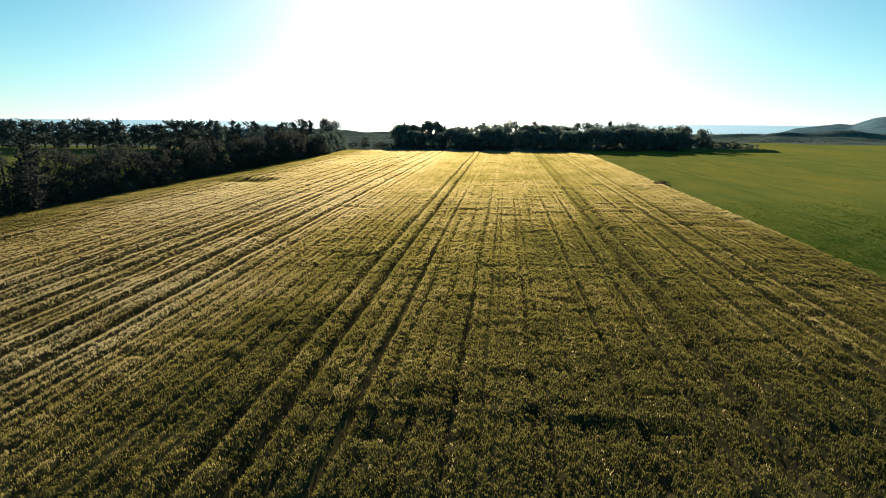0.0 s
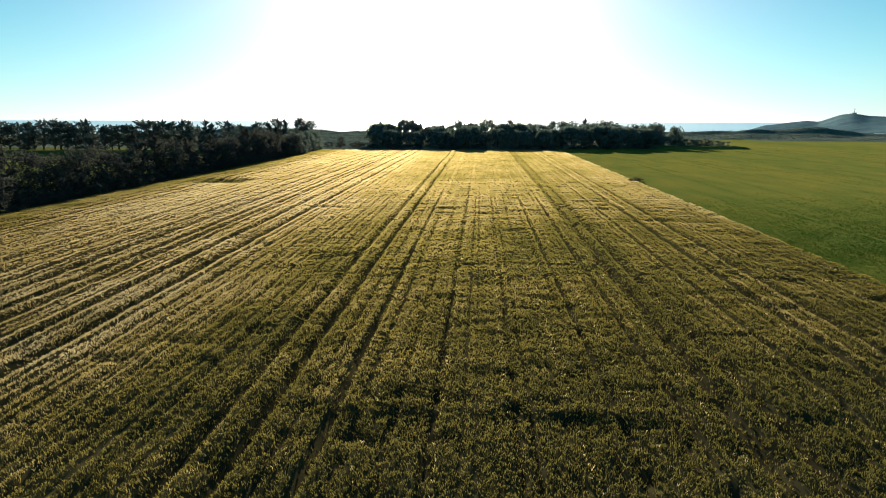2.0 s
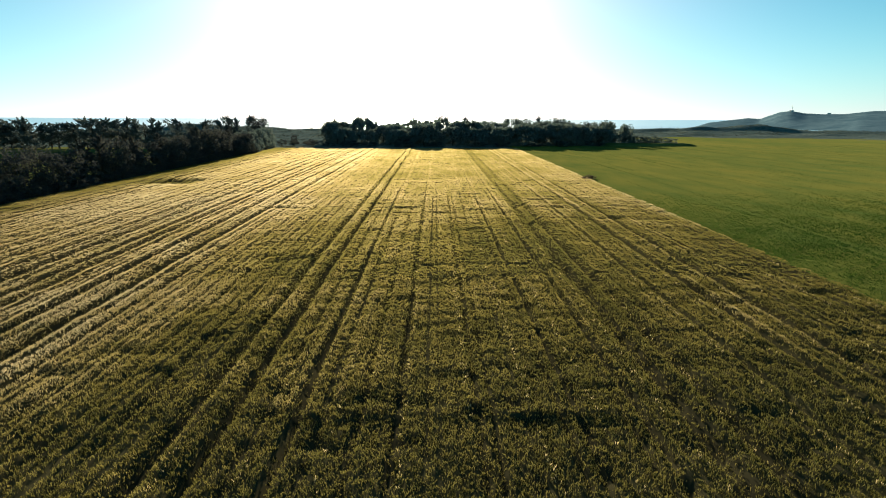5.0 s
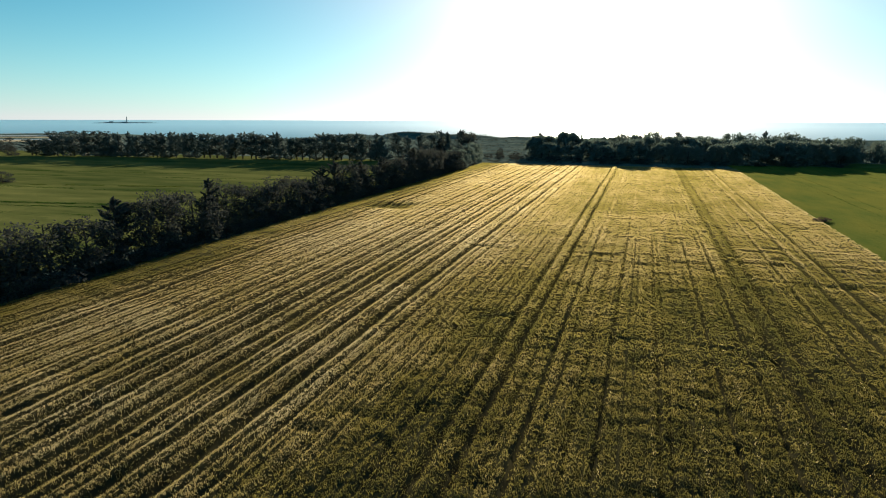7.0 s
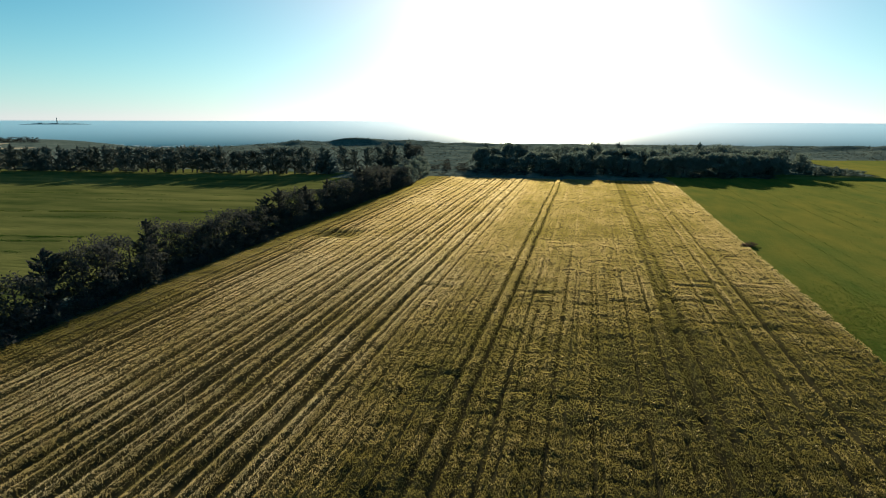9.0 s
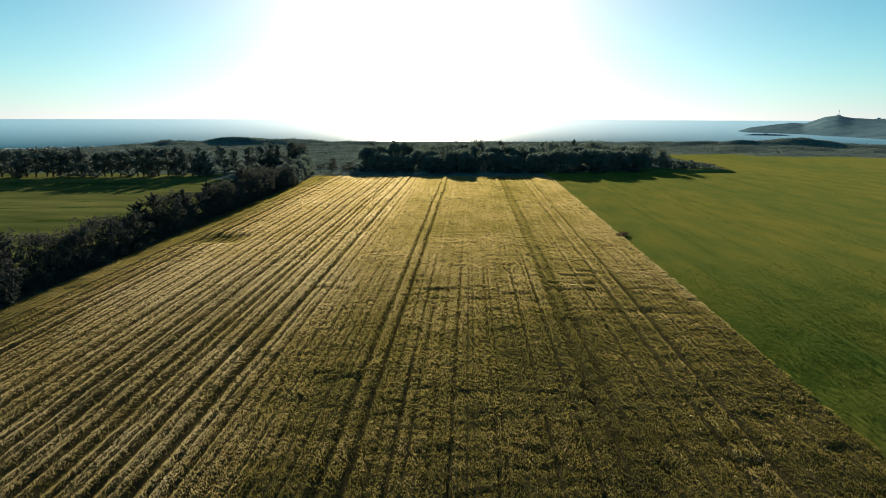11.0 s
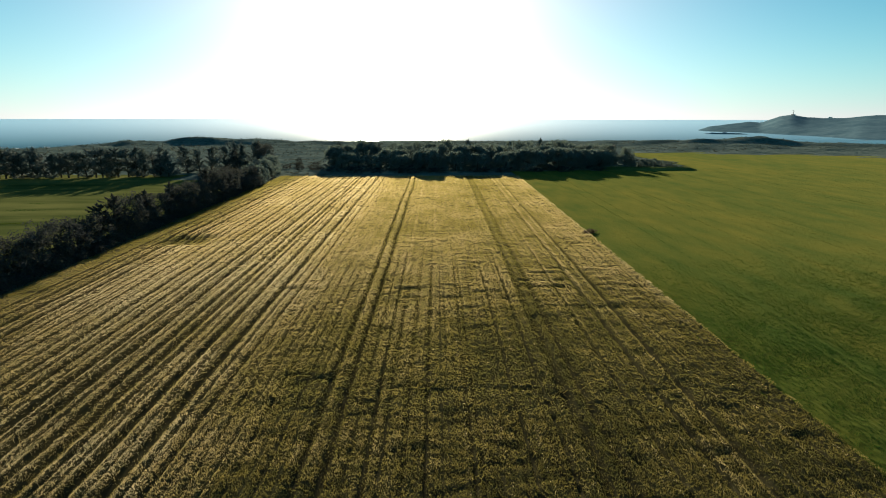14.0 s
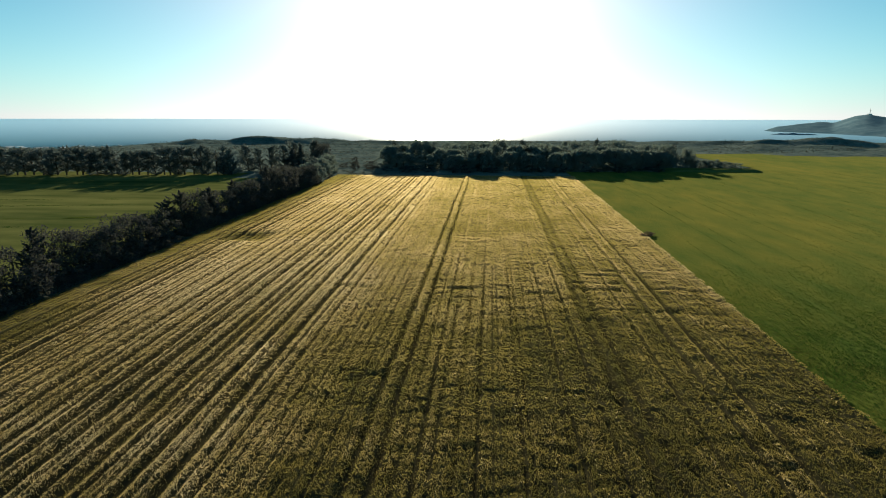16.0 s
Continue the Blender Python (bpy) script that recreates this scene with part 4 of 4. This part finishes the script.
light.matrix_basis = Matrix.Translation(polar(LAMP_AZ, 2995, SEA + 4.2)) @ Matrix.Scale(0.5, 4)
for name, prof, mat in (("tower", [(4.6, 0), (4.2, 8), (3.6, 34), (3.4, 44), (4.4, 45), (4.4, 46.2)], M_STONE), ("lantern", [(2.4, 46.2), (2.4, 50), (2.7, 50.2)], M_DARKMETAL), ("dome", [(2.7, 50.2), (1.6, 52), (0.2, 53.4)], M_DARKMETAL)):
    part(name, mesh(name, *lathe(prof), mat), light)
tagged(light, "tall pale stone lighthouse on a far rock island", "lighthouse")
keeper = new("keepers_house")
keeper.matrix_basis = Matrix.Translation(polar(LAMP_AZ - 1.15, 2995, SEA + 4.4)) @ pose(0, 0, 0, 0, 0, 45) @ Matrix.Scale(0.36, 4)
part("wall", from_bm("wall", block(42, 14, 10), M_STONE), keeper)
roof_v = [(-22, -8, 10), (22, -8, 10), (22, 8, 10), (-22, 8, 10), (-18, 0, 16), (18, 0, 16)]
rm = bpy.data.meshes.new("roof")
rm.from_pydata(roof_v, [], [(0, 1, 5, 4), (2, 3, 4, 5), (1, 2, 5), (3, 0, 4), (3, 2, 1, 0)])
rm.materials.append(M_DARKMETAL)
part("roof", rm, keeper)
tagged(keeper, "low keeper's house beside the far lighthouse", "house")

# mast and blockhouse on the headland
mast = new("signal_mast")
mast.matrix_basis = Matrix.Translation(polar(31.35, 1610, 31.0))
part("base", from_bm("base", block(7, 6, 4.0, -1), M_STONE), mast)
part("pole", mesh("pole", *lathe([(0.6, 2.8), (0.4, 9), (0.2, 14)], 10), M_DARKMETAL), mast)
part("crossarm", from_bm("crossarm", block(4, 0.4, 0.5, 10), M_DARKMETAL), mast)
tagged(mast, "thin signal mast on a pale plinth atop the headland", "mast")
fort = new("blockhouse")
fort.matrix_basis = Matrix.Translation(polar(33.95, 1600, 24)) @ pose(0, 0, 0, 0, 0, -34) @ Matrix.Scale(0.62, 4)
part("wall", from_bm("wall", block(11, 9, 6.0, -1), M_STONE), fort)
part("parapet", from_bm("parapet", block(12, 10, 1.2, 5), M_STONE), fort)
tagged(fort, "small square stone blockhouse on the headland ridge", "building")


# ---- shore ----
def surf(az0, az1, out, width, seed):
    """A broken line of white water along the shore."""
    rng2 = np.random.default_rng(seed)
    az = np.linspace(az0, az1, 160)
    r = coast(az) + out + 10 * (vnoise(az * 3, az * 0, seed) - 0.5)
    w = width * np.clip(1.8 * vnoise(az * 5, az * 0, seed + 3) - 0.35, 0, 1)
    a = np.radians(az)
    inner = np.stack([r * np.sin(a), r * np.cos(a), np.full(160, SEA + 0.25)], -1)
    outer = np.stack([(r + w) * np.sin(a), (r + w) * np.cos(a), np.full(160, SEA + 0.12)], -1)
    f = np.array([(i, i + 1, i + 161, i + 160) for i in range(159) if w[i] + w[i + 1] > 0.4])
    ob = new("surf", mesh("surf", np.concatenate([inner, outer]), f[:, ::-1], M_FOAM))
    return tagged(ob, "broken white surf along the beach", "surf", kind="stuff")


surf(-44, -14, 0, 16, 3)
surf(-42, -20, 26, 12, 5)
surf(-38, -22, 62, 6, 8)
surf(-5, 30, 10, 8, 7)
surf(16, 37, 22, 9, 11)
surf(20, 37, 48, 7, 14)
surf(24.4, 27.6, 560, 5, 17)
surf(31, 38, 250, 7, 19)

# low white film tunnels and stubble strips far to the left
def tunnel_row(cx, cy, length, depth, turn, bays):
    """A block of low rounded film tunnels side by side."""
    t, q = np.meshgrid(np.linspace(-1, 1, 3), np.linspace(0, bays, bays * 6 + 1), indexing="ij")
    c, sn = math.cos(radians(turn)), math.sin(radians(turn))
    wx, wy = t * length / 2, (q / bays - 0.5) * depth
    z = -0.35 + 0.45 * np.sqrt(np.clip(1 - (2 * (q % 1) - 1) ** 2, 0, 1))
    ob = new("film_tunnels", mesh("film_tunnels", np.stack([cx + wx * c - wy * sn, cy + wx * sn + wy * c, z], -1).reshape(-1, 3), grid_faces(*t.shape)[:, ::-1], M_WHITE, smooth=True))
    return tagged(ob, "low white film tunnels over crop beds on far farmland", "greenhouse", group="film tunnels")


tunnel_row(-558, 432, 90, 13, 35, 4)
tunnel_row(-680, 520, 90, 16, 33, 4)
tunnel_row(-775, 612, 60, 14, 32, 4)
for cx, cy, lx, ly, turn in ((-640, 480, 70, 16, 33), (-520, 430, 46, 12, 30), (-560, 380, 60, 12, 34)):
    t, q = np.meshgrid(np.linspace(-1, 1, 30), np.linspace(-1, 1, 5), indexing="ij")
    c, sn = math.cos(radians(turn)), math.sin(radians(turn))
    px, py = t * lx, q * ly * (0.8 + 0.3 * vnoise(t * 4, t * 0, 7))
    ob = new("stubble_strip", mesh("stubble_strip", np.stack([cx + px * c - py * sn, cy + px * sn + py * c, np.full(t.shape, -0.25)], -1).reshape(-1, 3), grid_faces(30, 5)[:, ::-1], M_PALE))
    tagged(ob, "pale strip of stubble beyond the trees", "field", kind="structure")
# dark thicket on the far farmland
for k in range(7):
    plant("bush", k % 3, -655 + 11 * k, 545 + 2.5 * k, rng.uniform(4.5, 7.0), rng.uniform(14, 19), rng.uniform(0, 6.28), "far thicket")


# ---- the bank beside the wood ----
def grass_bank(points, half, top):
    """A rounded earth bank along a line, grown over with grass; it thins out at both ends."""
    n, m = 90, 13
    t, q = np.meshgrid(np.linspace(0, 1, n), np.linspace(-1, 1, m), indexing="ij")
    xs, ys = np.interp(t, np.linspace(0, 1, len(points)), [p[0] for p in points]), np.interp(t, np.linspace(0, 1, len(points)), [p[1] for p in points])
    taper = step(t, 0, 0.12) * step(1 - t, 0, 0.16)
    y = ys + q * half * (0.6 + 0.4 * taper)
    z = -0.5 + (top + 0.5) * taper * step(q, -1, -0.72) * step(1 - q, 0, 0.4) * (0.75 + 0.5 * fnoise(xs / 3.5, y / 2.0, 121, 3))
    ob = new("grass_bank", mesh("grass_bank", np.stack([xs, y, z], -1).reshape(-1, 3), grid_faces(n, m)[:, ::-1], M_PASTURE, smooth=True))
    return tagged(ob, "low rough grass bank running out from the wood", "bank", kind="structure")


grass_bank([(90, 316), (112, 313), (128, 314), (144, 314)], 7.0, 0.95)


# ---- scrub on the dunes and round the wood ----
def scrub(seed, count, x0, x1, y0, y1, inside, size, per):
    g = np.random.default_rng(seed)
    x, y = g.uniform(x0, x1, count), g.uniform(y0, y1, count)
    ok = inside(x, y) & (fnoise(x / 22, y / 16, 111, 3) > g.uniform(0.3, 0.62, count))
    x, y = x[ok], y[ok]
    z = terrain(x, y)
    r = size * g.uniform(0.5, 1.5, len(x))
    c = np.stack([x, y, z + r * 0.25], -1)
    return leaves(g, c, np.stack([r, r, r * 0.4], -1), per, size * 0.34)


def on_dunes(x, y):
    r, az = np.hypot(x, y), np.degrees(np.arctan2(x, y))
    return (coast(az) - r > 14) & ~in_green(x, y) & (az > -40)


for args in ((11, 13000, -480, 600, 395, 760, on_dunes, 1.5, 5), (12, 2600, -90, 150, 284, 400, lambda x, y: ~in_green(x, y) & (y > 284 + np.maximum(0, x - 60) * 0.4), 1.0, 10)):
    v, f, tn = scrub(*args)
    tagged(new("dune_scrub", mesh("dune_scrub", v, f, M_SCRUBLEAF, tn)), "low olive scrub and marram grass on the dunes", "scrub", kind="stuff")
